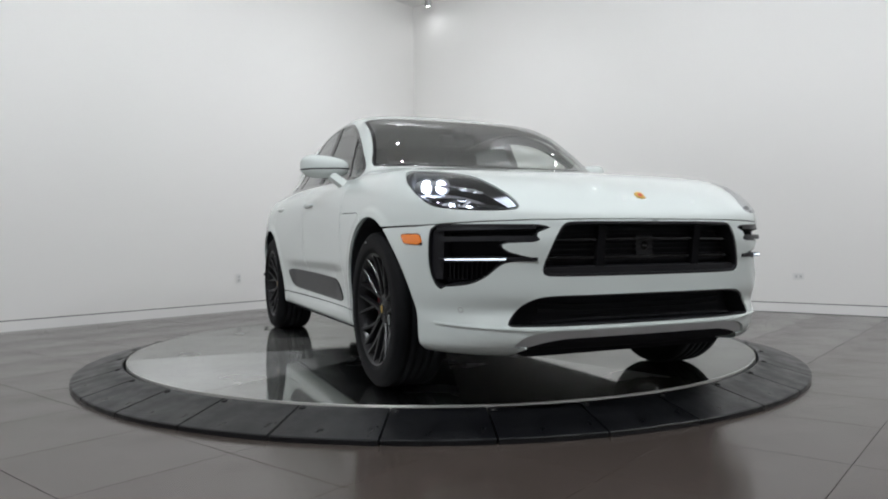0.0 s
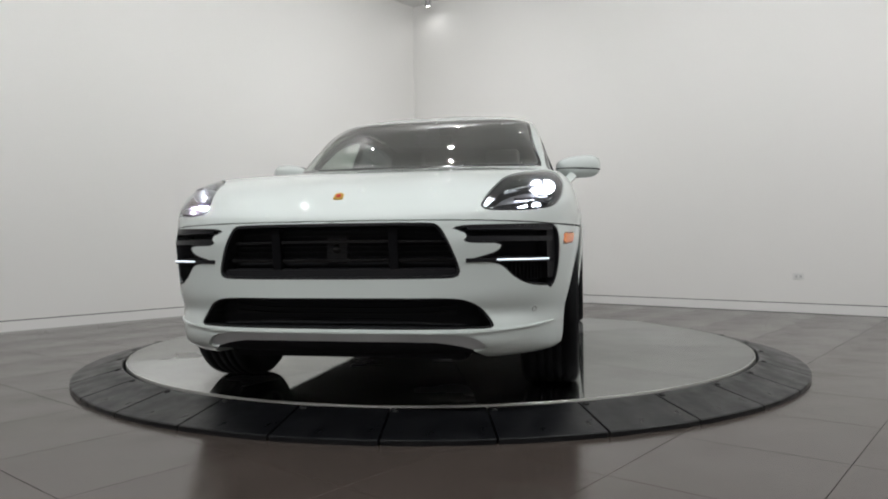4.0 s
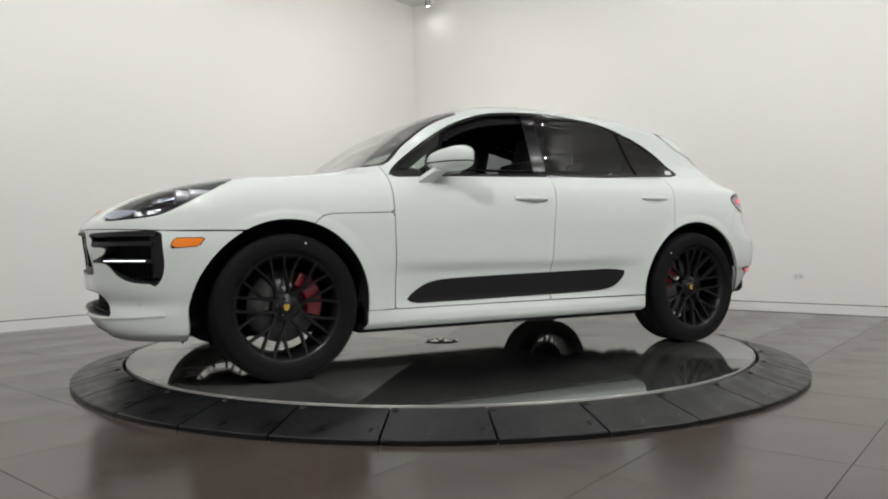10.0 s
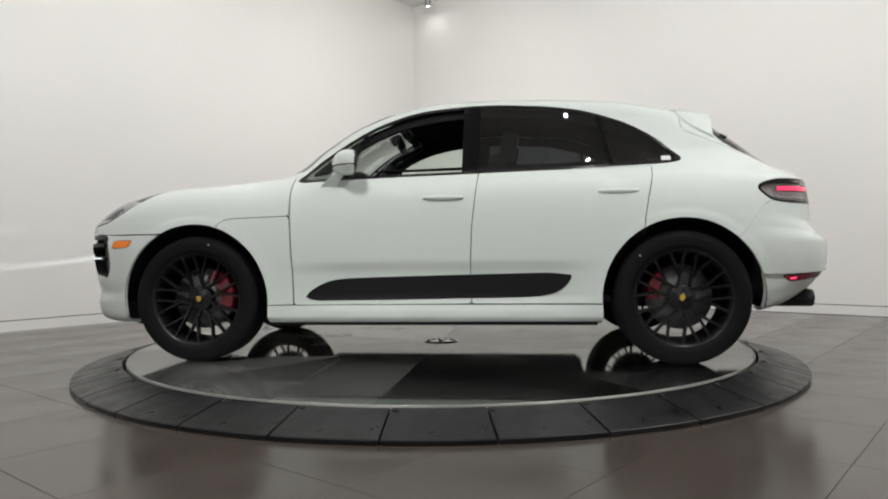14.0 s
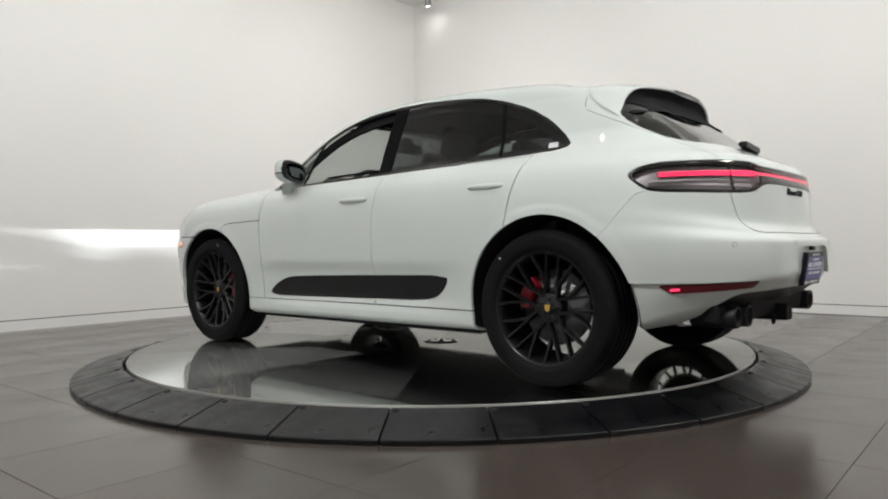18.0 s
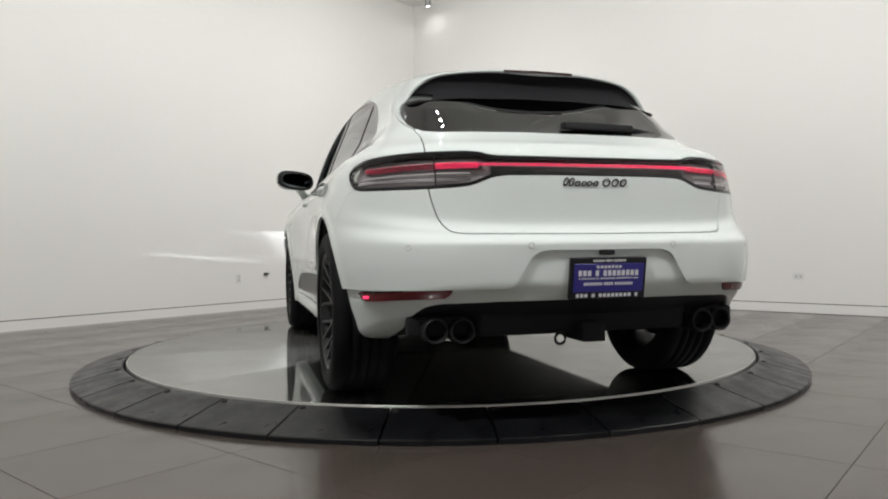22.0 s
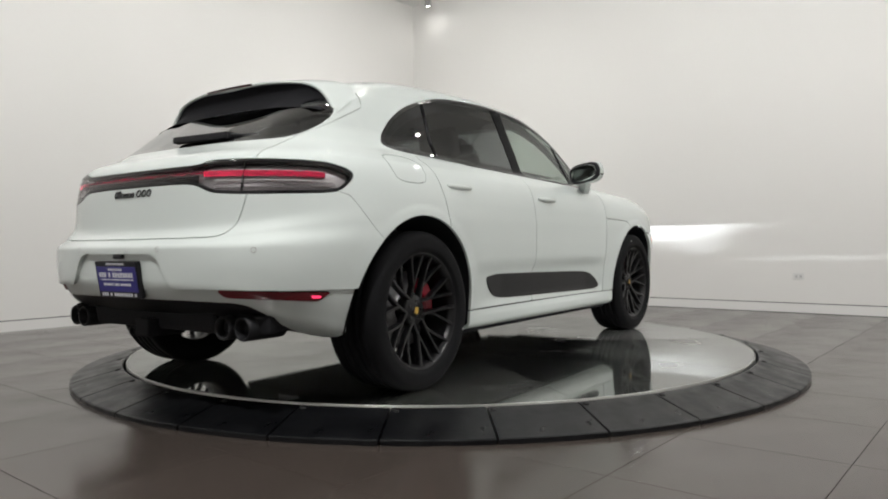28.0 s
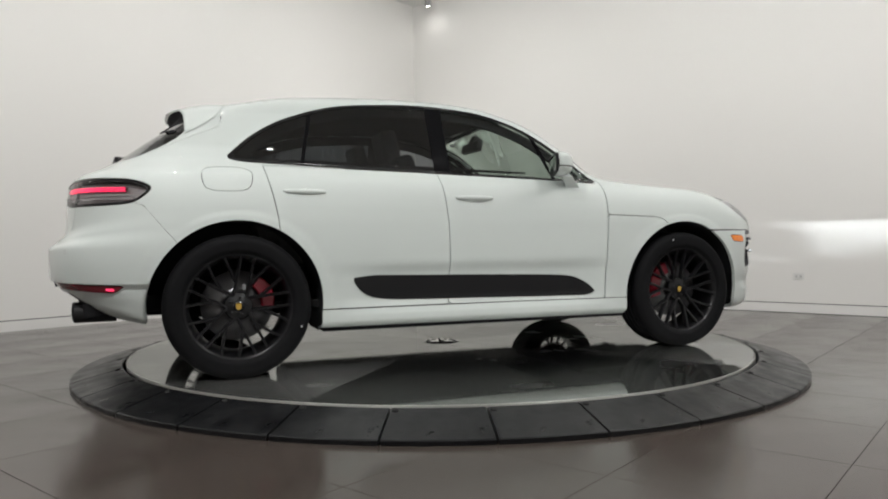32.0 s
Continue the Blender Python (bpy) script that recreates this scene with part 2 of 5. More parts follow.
def brushed(name, base):
    """Polished plate: a clear mirror under faint brushing that runs along each plate, worn in patches."""
    m = bpy.data.materials.new(name)
    m.use_nodes = True
    nt = m.node_tree
    nt.nodes.remove(nt.nodes["Principled BSDF"])
    def node(kind, **values):
        n = nt.nodes.new(kind)
        for key, v in values.items():
            n.inputs[key].default_value = v
        return n
    info = node("ShaderNodeObjectInfo")
    tc = node("ShaderNodeTexCoord")
    tone = node("ShaderNodeMix")
    tone.data_type = "RGBA"
    tone.inputs["A"].default_value = (*[c * 0.88 for c in base], 1)
    tone.inputs["B"].default_value = (*[c * 1.12 for c in base], 1)
    nt.links.new(info.outputs["Random"], tone.inputs["Factor"])
    clear = node("ShaderNodeBsdfAnisotropic", Roughness=0.05)
    wide = node("ShaderNodeBsdfAnisotropic", Roughness=0.40, Anisotropy=0.6)
    along_plate = node("ShaderNodeCombineXYZ", X=0.988, Y=-0.156)
    turn = node("ShaderNodeVectorTransform")
    turn.vector_type, turn.convert_from, turn.convert_to = "VECTOR", "OBJECT", "WORLD"
    nt.links.new(along_plate.outputs[0], turn.inputs[0])
    nt.links.new(turn.outputs[0], wide.inputs["Tangent"])
    worn = node("ShaderNodeTexNoise", Scale=1.6, Detail=6.0, Roughness=0.6)
    nt.links.new(tc.outputs["Object"], worn.inputs["Vector"])
    level = node("ShaderNodeMapRange")
    for key, v in (("From Min", 0.38), ("From Max", 0.66), ("To Min", 0.13), ("To Max", 0.24)):
        level.inputs[key].default_value = v
    nt.links.new(worn.outputs["Fac"], level.inputs["Value"])
    spread = node("ShaderNodeMath")
    spread.operation = "MULTIPLY_ADD"
    spread.inputs[1].default_value = 0.06
    nt.links.new(info.outputs["Random"], spread.inputs[0])
    nt.links.new(level.outputs["Result"], spread.inputs[2])
    mix = node("ShaderNodeMixShader")
    for sh in (clear, wide):
        nt.links.new(tone.outputs["Result"], sh.inputs["Color"])
    nt.links.new(spread.outputs[0], mix.inputs[0])
    nt.links.new(clear.outputs[0], mix.inputs[1])
    nt.links.new(wide.outputs[0], mix.inputs[2])
    nt.links.new(mix.outputs[0], nt.nodes["Material Output"].inputs["Surface"])
    return m


PLATE_STEEL = brushed("brushed_disc_plate", (0.54, 0.545, 0.535))
STEEL_RIM = material("brushed_rim", (0.42, 0.42, 0.40), 0.30, 0.9)
BOLT = material("black_bolt", (0.006, 0.006, 0.006), 0.8)

ramp = tagged(new("turntable_ramp"), "black rubber ramp ring of bolted segments round the turntable", "turntable ramp")


def segment():
    a0, a1 = radians(0.13), radians(360 / SEGMENTS - 0.13)
    prof = [(R_IN, 0.0), (R_IN, RING_TOP_IN - 0.004), (R_IN + 0.006, RING_TOP_IN), (R_OUT - 0.006, RING_TOP_OUT + 0.004), (R_OUT, RING_TOP_OUT), (R_OUT + 0.001, 0.0)]
    verts, faces, steps = [], [], 6
    for i in range(steps + 1):
        a = a0 + (a1 - a0) * i / steps
        verts += [(r * math.cos(a), r * math.sin(a), z) for r, z in prof]
    k = len(prof)
    for i in range(steps):
        faces += [(i * k + q, (i + 1) * k + q, (i + 1) * k + q + 1, i * k + q + 1) for q in range(k - 1)]
    faces += [tuple(range(k)), tuple(range(steps * k, steps * k + k))[::-1]]
    return mesh_of("segment", verts, faces)


seg_mesh = segment()
bolt_mesh = lathe([(0.0001, 0.005), (0.013, 0.005), (0.016, 0.0), (0.016, -0.004)], 12, "Z")
for i in range(SEGMENTS):
    a = 360 / SEGMENTS * i - 96.0
    seg = put("segment", seg_mesh, RUBBER, ramp)
    seg.matrix_basis = pose(0, 0, 0, 0, 0, a)
    bolt = put("bolt", bolt_mesh, BOLT, seg)
    r = R_IN + 0.03
    bolt.matrix_basis = pose(r * math.cos(0.012), r * math.sin(0.012), RING_TOP_IN - 0.006, 0, 13, 0)

disc = tagged(new("turntable"), "polished dark steel turntable disc of wedge plates", "turntable")
disc.location = (0, 0, DISC_Z)
put("rim", lathe([(R_DISC - 0.007, -0.002), (R_DISC - 0.006, 0.001), (R_DISC - 0.002, 0.001), (R_DISC, -0.002), (R_DISC, -0.08)], 180, "Z"), STEEL_RIM, disc, "bright steel rim")
put("drum", lathe([(0.001, -0.012), (R_DISC - 0.03, -0.012), (R_DISC - 0.03, -0.085)], 120, "Z"), BOLT, disc)
WEDGES = 10


def wedge():
    gap = 0.0012
    verts, faces, steps = [], [], 24
    r0, r1 = 0.10, R_DISC - 0.008
    for i in range(steps + 1):
        for r in (r0, r1):
            a0 = gap / r
            a = a0 + (2 * math.pi / WEDGES - 2 * a0) * i / steps
            verts += [(r * math.cos(a), r * math.sin(a), 0), (r * math.cos(a), r * math.sin(a), -0.006)]
    for i in range(steps):
        k = i * 4
        faces += [(k, k + 2, k + 6, k + 4), (k + 2, k + 3, k + 7, k + 6), (k + 1, k, k + 4, k + 5)]
    faces += [(0, 1, 3, 2), (steps * 4, steps * 4 + 2, steps * 4 + 3, steps * 4 + 1)]
    return mesh_of("plate", verts, faces)


plate = wedge()
for i in range(WEDGES):
    put("plate", plate, PLATE_STEEL, disc).matrix_basis = pose(0, 0, 0, 0, 0, 16 + 360 / WEDGES * i)
hub = put("hub_cover", lathe([(0.001, 0.003), (0.120, 0.003), (0.126, 0.0015), (0.127, -0.004)], 48, "Z"), STEEL, disc, "round steel hub cover with slots")
slot_mesh = put_mesh(box(0.080, 0.112, -0.008, 0.008, 0.0025, 0.0045, 0.0008, 1))
for i in range(14):
    put("slot", slot_mesh, BOLT, hub).matrix_basis = pose(0, 0, 0, 0, 0, 360 / 14 * i)
put("hub_bolt", lathe([(0.001, 0.008), (0.018, 0.008), (0.022, 0.003)], 6, "Z"), BOLT, hub)


# ---- the car's skin as a stack of rounded loops from nose to tail, in the car's own axes: x ahead, y to its left, z up from the disc ----
# each level: nose x, tail x, half width, squareness ahead and behind, z at nose, z at side over the front and the rear axle, z at tail
LEVELS = (
    (2.08, -2.06, 0.800, 3.25, 3.0, 0.215, 0.215, 0.225, 0.32),
    (2.20, -2.17, 0.885, 3.25, 3.0, 0.222, 0.235, 0.240, 0.35),
    (2.265, -2.26, 0.915, 3.25, 3.1, 0.262, 0.268, 0.270, 0.41),
    (2.285, -2.325, 0.918, 3.25, 3.2, 0.325, 0.320, 0.320, 0.47),
    (2.290, -2.350, 0.928, 3.25, 3.6, 0.430, 0.430, 0.430, 0.54),
    (2.300, -2.352, 0.941, 3.25, 3.6, 0.560, 0.560, 0.560, 0.60),
    (2.318, -2.353, 0.949, 3.25, 3.5, 0.680, 0.690, 0.690, 0.674),
    (2.325, -2.318, 0.950, 3.0, 3.2, 0.745, 0.790, 0.790, 0.71),
    (2.318, -2.275, 0.944, 3.0, 3.2, 0.785, 0.870, 0.880, 0.76),
    (2.250, -2.268, 0.930, 3.0, 3.2, 0.855, 0.935, 0.960, 0.90),
    (2.120, -2.258, 0.905, 3.0, 3.2, 0.928, 0.985, 1.030, 1.00),
    (1.850, -2.215, 0.868, 2.9, 3.2, 1.006, 1.025, 1.075, 1.06),
    (1.420, -2.130, 0.835, 3.1, 3.2, 1.068, 1.050, 1.110, 1.10),
    (0.985, -2.040, 0.805, 4.3, 3.4, 1.117, 1.070, 1.140, 1.145),
    (0.735, -1.865, 0.760, 4.8, 4.4, 1.278, 1.200, 1.240, 1.262),
    (0.500, -1.705, 0.712, 5.4, 4.8, 1.425, 1.335, 1.345, 1.372),
    (0.325, -1.610, 0.676, 5.2, 4.4, 1.498, 1.436, 1.420, 1.435),
    (0.170, -1.555, 0.642, 4.4, 3.8, 1.530, 1.490, 1.480, 1.468),
    (0.010, -1.470, 0.545, 3.0, 2.8, 1.560, 1.540, 1.522, 1.503),
    (-0.16, -1.290, 0.300, 2.6, 2.5, 1.582, 1.574, 1.560, 1.547),
    (-0.32, -1.100, 0.002, 2.2, 2.2, 1.594, 1.592, 1.575, 1.572),
)
FRONT_BEND, REAR_BEND = 1.40, -1.40


def pchip(t, y, q):
    """Smooth curve through y at t without overshoot, at q."""
    t, y, q = np.asarray(t, float), np.asarray(y, float), np.asarray(q, float)
    h, d = np.diff(t), np.diff(y) / np.diff(t)
    m = np.zeros_like(y)
    w1, w2 = 2 * h[1:] + h[:-1], h[1:] + 2 * h[:-1]
    same = d[:-1] * d[1:] > 0
    m[1:-1][same] = ((w1 + w2)[same]) / (w1[same] / d[:-1][same] + w2[same] / d[1:][same])
    m[0], m[-1] = d[0], d[-1]
    i = np.clip(np.searchsorted(t, q) - 1, 0, len(h) - 1)
    s = (q - t[i]) / h[i]
    return y[i] * (1 + 2 * s) * (1 - s) ** 2 + m[i] * h[i] * s * (1 - s) ** 2 + y[i + 1] * s * s * (3 - 2 * s) + m[i + 1] * h[i] * s * s * (s - 1)


def hump(x, centre, width):
    return np.exp(-((x - centre) / width) ** 2)


def loop(p, n_front, n_side, n_rear):
    """One loop of the left half, from the nose's middle to the tail's middle, and its run along the nose and the tail."""
    xf, xr, w, nf, nr, zf, zsf, zsr, zr = p
    bf, br = min(FRONT_BEND, xf - 0.30 - 0.12 * float(np.clip((xf - 0.5) / 0.4, 0, 1))), max(REAR_BEND, xr + 0.40)
    if bf <= br + 0.1:
        bf = br = (bf + br) / 2
    a = np.linspace(0, np.pi / 2, 241)
    def arc(length, n, count):
        cx, cy = np.cos(a) ** (2 / n), np.sin(a) ** (2 / n)
        px, py = length * cx, w * cy
        run = np.concatenate([[0], np.cumsum(np.hypot(np.diff(px), np.diff(py)))])
        q = np.linspace(0, run[-1], count)
        return np.interp(q, run, px), np.interp(q, run, py)
    fx, fy = arc(xf - bf, nf, n_front)
    rx, ry = arc(br - xr, nr, n_rear)
    sx = np.linspace(bf, br, n_side + 2)[1:-1]
    x = np.concatenate([bf + fx, sx, (br - rx)[::-1]])
    y = np.concatenate([fy, np.full(n_side, w), ry[::-1]])
    k = np.clip((x - REAR_BEND) / (FRONT_BEND - REAR_BEND), 0, 1)
    z = zsr + (zsf - zsr) * k
    ff = np.clip((x - bf) / max(xf - bf, 1e-6), 0, 1) ** 2
    rr = np.clip((br - x) / max(br - xr, 1e-6), 0, 1) ** 2
    z = z + (zf - z) * ff
    z = z + (zr - z) * rr
    return x, y, z


NF, NS, NR, NV = 70, 110, 70, 150


def skin():
    """Grid of points (levels, along, 3) of the left half of the body."""
    table = np.array(LEVELS)
    t = np.arange(len(table), dtype=float)
    q = np.linspace(0, len(table) - 1, NV)
    fine = np.stack([pchip(t, table[:, c], q) for c in range(table.shape[1])], 1)
    rows = []
    for p in fine:
        x, y, z = loop(p, NF, NS, NR)
        # the cabin draws in towards the tail
        y = y * (1 - 0.105 * np.clip((z - 1.06) / 0.16, 0, 1) * np.clip((-0.20 - x) / 1.30, 0, 1) ** 1.3)
        # the roof is crowned along its length
        z = z + 0.040 * np.clip((z - 1.43) / 0.08, 0, 1) * np.clip(1 - ((x + 0.52) / 0.80) ** 2, 0, 1)
        # wide haunches over the wheels, doors drawn in between, soft sill
        mid = np.clip(1 - ((z - 0.62) / 0.42) ** 2, 0, 1)
        side = np.clip((y / max(p[2], 0.01) - 0.8) / 0.2, 0, 1)
        y = y + side * mid * (0.020 * hump(x, -1.42, 0.55) + 0.012 * hump(x, 1.40, 0.5) - 0.022 * hump(x, 0.05, 0.75))
        # scoop along the foot of the doors
        y = y - side * 0.024 * np.clip((0.580 - z) / 0.055, 0, 1) * np.clip((z - 0.30) / 0.08, 0, 1) * np.clip(1.6 - 1.6 * ((x + 0.03) / 0.95) ** 2, 0, 1)
        # a shallow fold runs across the foot of the nose
        x = x - 0.016 * np.clip((x - 1.72) / 0.2, 0, 1) * hump(z, 0.408, 0.042) * np.clip((y - 0.30) / 0.25, 0, 1)
        # a narrow raised band round the wheel openings
        for ax in (1.4035, -1.4035):
            r = np.hypot(x - ax, z - 0.372)
            y = y + side * 0.005 * np.clip((0.488 - r) / 0.012, 0, 1) * (z > 0.25)
        rows.append(np.stack([x, y, z], 1))
    return np.array(rows)


SKIN = skin()


# ---- cutting the skin into panels, lights and panes ----
def along(grid):
    run = np.concatenate([np.zeros((grid.shape[0], 1)), np.cumsum(np.linalg.norm(np.diff(grid, axis=1), axis=2), 1)], 1)
    return run, run[:, -1:] - run


run_front, run_rear = along(SKIN)
ROWS, COLS = SKIN.shape[:2]
POINTS = [tuple(p) for p in np.concatenate([SKIN.reshape(-1, 3), run_front.reshape(-1, 1), run_rear.reshape(-1, 1)], 1)]
QUADS = [(i * COLS + j, i * COLS + j + 1, (i + 1) * COLS + j + 1, (i + 1) * COLS + j) for i in range(ROWS - 1) for j in range(COLS - 1)]
X, Y, Z, SF, SR = range(5)


def rounded(pts, passes=2):
    """Corner-cutting of a closed outline."""
    p = np.array(pts, float)
    for _ in range(passes):
        q = np.roll(p, -1, 0)
        p = np.stack([p * 0.78 + q * 0.22, p * 0.22 + q * 0.78], 1).reshape(-1, 2)
    return p


def outline(axes, pts, passes=2, only=None):
    """Signed distance to a closed outline in two of a point's five measures; negative inside."""
    p = rounded(pts, passes) if passes else np.array(pts, float)
    q = np.roll(p, -1, 0)
    def f(v):
        a = v[:, list(axes)]
        d2 = np.full(len(a), 1e9)
        inside = np.zeros(len(a), bool)
        for (x0, y0), (x1, y1) in zip(p, q):
            ex, ey = x1 - x0, y1 - y0
            wx, wy = a[:, 0] - x0, a[:, 1] - y0
            t = np.clip((wx * ex + wy * ey) / max(ex * ex + ey * ey, 1e-12), 0, 1)
            d2 = np.minimum(d2, (wx - t * ex) ** 2 + (wy - t * ey) ** 2)
            if abs(ey) > 1e-12:
                cross = ((y0 > a[:, 1]) != (y1 > a[:, 1])) & (a[:, 0] < ex * (a[:, 1] - y0) / ey + x0)
                inside ^= cross
        d = np.where(inside, -1, 1) * np.sqrt(d2)
        return np.where(only(v), d, np.maximum(d, 0.05)) if only else d
    return f


def measure_all(f):
    return np.array(f(np.array(POINTS)))


def cut(faces, f, level=0.0):
    """Split faces where f crosses the level: (those below, those above)."""
    val = list(measure_all(f) - level)
    cache, below, above = {}, [], []
    for face in faces:
        s = [val[k] < 0 for k in face]
        if all(s):
            below.append(face)
            continue
        if not any(s):
            above.append(face)
            continue
        lo, hi = [], []
        for a, b in zip(face, face[1:] + face[:1]):
            (lo if val[a] < 0 else hi).append(a)
            if (val[a] < 0) != (val[b] < 0):
                key = (min(a, b), max(a, b))
                if key not in cache:
                    t = val[key[0]] / (val[key[0]] - val[key[1]])
                    pa, pb = POINTS[key[0]], POINTS[key[1]]
                    cache[key] = len(POINTS)
                    POINTS.append(tuple(u + (w - u) * t for u, w in zip(pa, pb)))
                    val.append(0.0)
                lo.append(cache[key])
                hi.append(cache[key])
        if len(lo) > 2:
            below.append(tuple(lo))
        if len(hi) > 2:
            above.append(tuple(hi))
    return below, above


GAP = 0.0024


def lift_out(faces, f, gap=GAP):
    """Take the piece inside f out of faces, with a joint round it."""
    inside, rest = cut(faces, f, -gap)
    _, rest = cut(rest, f, gap)
    return inside, rest


def panel_mesh(name, faces, side, flange=0.014, inset=0.0):
    """A mesh of the faces on the left (1), the right (-1) or both sides (0), with its edges folded inwards."""
    verts, polys, folds = [], [], []
    for s in ((1, -1) if side == 0 else (side,)):
        used, base = {}, len(verts)
        for f in faces:
            for k in f:
                if k not in used:
                    used[k] = base + len(used)
                    p = POINTS[k]
                    verts.append((p[0], p[1] * s, p[2]))
        for f in faces:
            g = tuple(used[k] for k in f)
            polys.append(g if s == 1 else g[::-1])
    me = mesh_of(name, verts, polys, True)
    bm = bmesh.new()
    bm.from_mesh(me)
    bpy.data.meshes.remove(me)
    if side == 0:
        bmesh.ops.remove_doubles(bm, verts=[v for v in bm.verts if abs(v.co.y) < 0.004], dist=0.0045)
    bm.normal_update()
    if inset:
        for v in bm.verts:
            v.co -= v.normal * inset
    if flange:
        rim = [e for e in bm.edges if len(e.link_faces) == 1 and not (side == 0 and abs(e.verts[0].co.y) < 0.004 and abs(e.verts[1].co.y) < 0.004)]
        top, low, quads = {}, {}, []
        for e in rim:
            loop_ = e.link_loops[0]
            quads.append((loop_.vert, loop_.link_loop_next.vert))
            for v in e.verts:
                if v not in top:
                    n = v.normal.copy()
                    top[v] = v.co.copy()
                    low[v] = v.co - n * flange
        vt = {v: bm.verts.new(c) for v, c in top.items()}
        vl = {v: bm.verts.new(c) for v, c in low.items()}
        for a, b in quads:
            face = bm.faces.new((vt[b], vt[a], vl[a], vl[b]))
            face.smooth = False
    out = bpy.data.meshes.new(name)
    bm.to_mesh(out)
    bm.free()
    out.transform(Matrix.Translation(CAR_SHIFT))
    return out


CAR_SHIFT = Vector((-0.0493, 0.0210, 0))   # the car stands a little off the turntable's axis
AXLE_F, AXLE_R, HUB_Z = 1.4035, -1.4035, 0.372

PAINT = material("white_car_paint", (0.665, 0.716, 0.692), 0.55, coat=1.0)
BLACK_GLOSS = material("gloss_black_trim", (0.008, 0.008, 0.009), 0.12)
BLACK_SATIN = material("satin_black_plastic", (0.014, 0.014, 0.016), 0.42, bump=0.1, bump_scale=600, ior=1.36)
BLACK_MATT = material("matt_black_plastic", (0.013, 0.013, 0.015), 0.75, bump=0.15, bump_scale=300, ior=1.32)
CAVITY = material("black_cavity", (0.014, 0.014, 0.016), 0.9, ior=1.25)
CABIN = material("black_cabin_trim", (0.015, 0.015, 0.016), 0.7, vary=0.2, scale=40, bump=0.2, bump_scale=400)
WINDSCREEN = glass("clear_glass", (0.76, 0.83, 0.79), face_on=0.29, edge=2.6)
SIDE_GLASS = glass("green_tinted_glass", (0.74, 0.83, 0.77))
DARK_GLASS = glass("privacy_glass", (0.20, 0.215, 0.225), face_on=0.09)
# silver grey that carries the shade on the nose's underside
NOSE_SHADE = material("shaded_nose_grey", (0.56, 0.57, 0.58), 0.45, 0.3, vary=0.1, scale=12)
REAR_GLASS = glass("rear_privacy_glass", (0.20, 0.215, 0.225), face_on=0.11, edge=2.6)
BLADE = material("satin_black_blade", (0.008, 0.008, 0.009), 0.36, vary=0.2, scale=8, bump=0.12, bump_scale=300, ior=1.4)
PILLAR = material("black_pillar_film", (0.008, 0.008, 0.009), 0.16, ior=1.12)
LENS = glass("lamp_lens", (0.93, 0.95, 0.97), face_on=0.11)
AMBER = material("amber_lens", (0.76, 0.20, 0.01), 0.2, coat=0.8)
AMBER.node_tree.nodes["Principled BSDF"].inputs["Emission Color"].default_value = (1.0, 0.22, 0.01, 1)
AMBER.node_tree.nodes["Principled BSDF"].inputs["Emission Strength"].default_value = 0.12
RED_LENS = material("dark_red_lens", (0.16, 0.012, 0.02), 0.15, coat=0.8)
BRAKE_LENS = material("smoked_red_lens", (0.035, 0.004, 0.006), 0.2, coat=0.5)
RED_GLOW = glowing("red_led", (1.0, 0.04, 0.13), 1.35)
WHITE_GLOW = glowing("white_led", (0.86, 0.93, 1.0), 1.5)
BEAM = glowing("beam_glow", (0.92, 0.97, 1.0), 500000.0)
POINT_GLOW = glowing("lamp_point_glow", (0.9, 0.96, 1.0), 45.0)
# left mirror glass: its dark reflection is put into the colour
DARK_MIRROR = material("dark_reflection_mirror", (0.14, 0.15, 0.16), 0.03, 1.0)
MIRROR = material("mirror_silver", (0.66, 0.70, 0.68), 0.03, 1.0)
SENSOR_RING = material("grey_sensor_ring", (0.48, 0.49, 0.48), 0.5)
LAMP_GREY = material("lamp_housing_grey", (0.46, 0.46, 0.48), 0.30, 0.4)
SMOKED = glass("smoked_lens", (0.88, 0.85, 0.86), face_on=0.05)
TAIL_GREY = material("tail_housing_grey", (0.42, 0.41, 0.41), 0.3, 0.5)
LAMP_DARK = material("dark_lamp_backing", (0.05, 0.05, 0.052), 0.4)
CHROME = material("lamp_reflector", (0.7, 0.7, 0.72), 0.12, 1.0)

car = tagged(new("car"), "white sport utility car, black wheels, dark rear glass, one window open", "car")
car.location = (0, 0, DISC_Z)



def arch_gap(x, z, ax):
    """Signed gap to a wheel opening; the front one is drawn forwards towards its foot."""
    dx = np.asarray(x) - ax
    low = np.clip((0.74 - z) / 0.36, 0, 1)
    pull = (0.075 if ax > 0 else 0.0) * np.clip(dx / 0.3, 0, 1) + (0.0 if ax > 0 else 0.035) * np.clip(-dx / 0.3, 0, 1)
    return np.hypot(dx * (1 - pull * low), np.maximum(z - HUB_Z, -0.06) * 0.985) - ARCH_R


work = QUADS
# wheel openings
ARCH_R = 0.437
for ax, extra in ((AXLE_F, 0.0), (AXLE_R, 0.0)):
    _, work = cut(work, lambda v, ax=ax: np.where((v[:, Y] > 0.55) & (v[:, Z] < 1.0), arch_gap(v[:, X], v[:, Z], ax), 0.2))

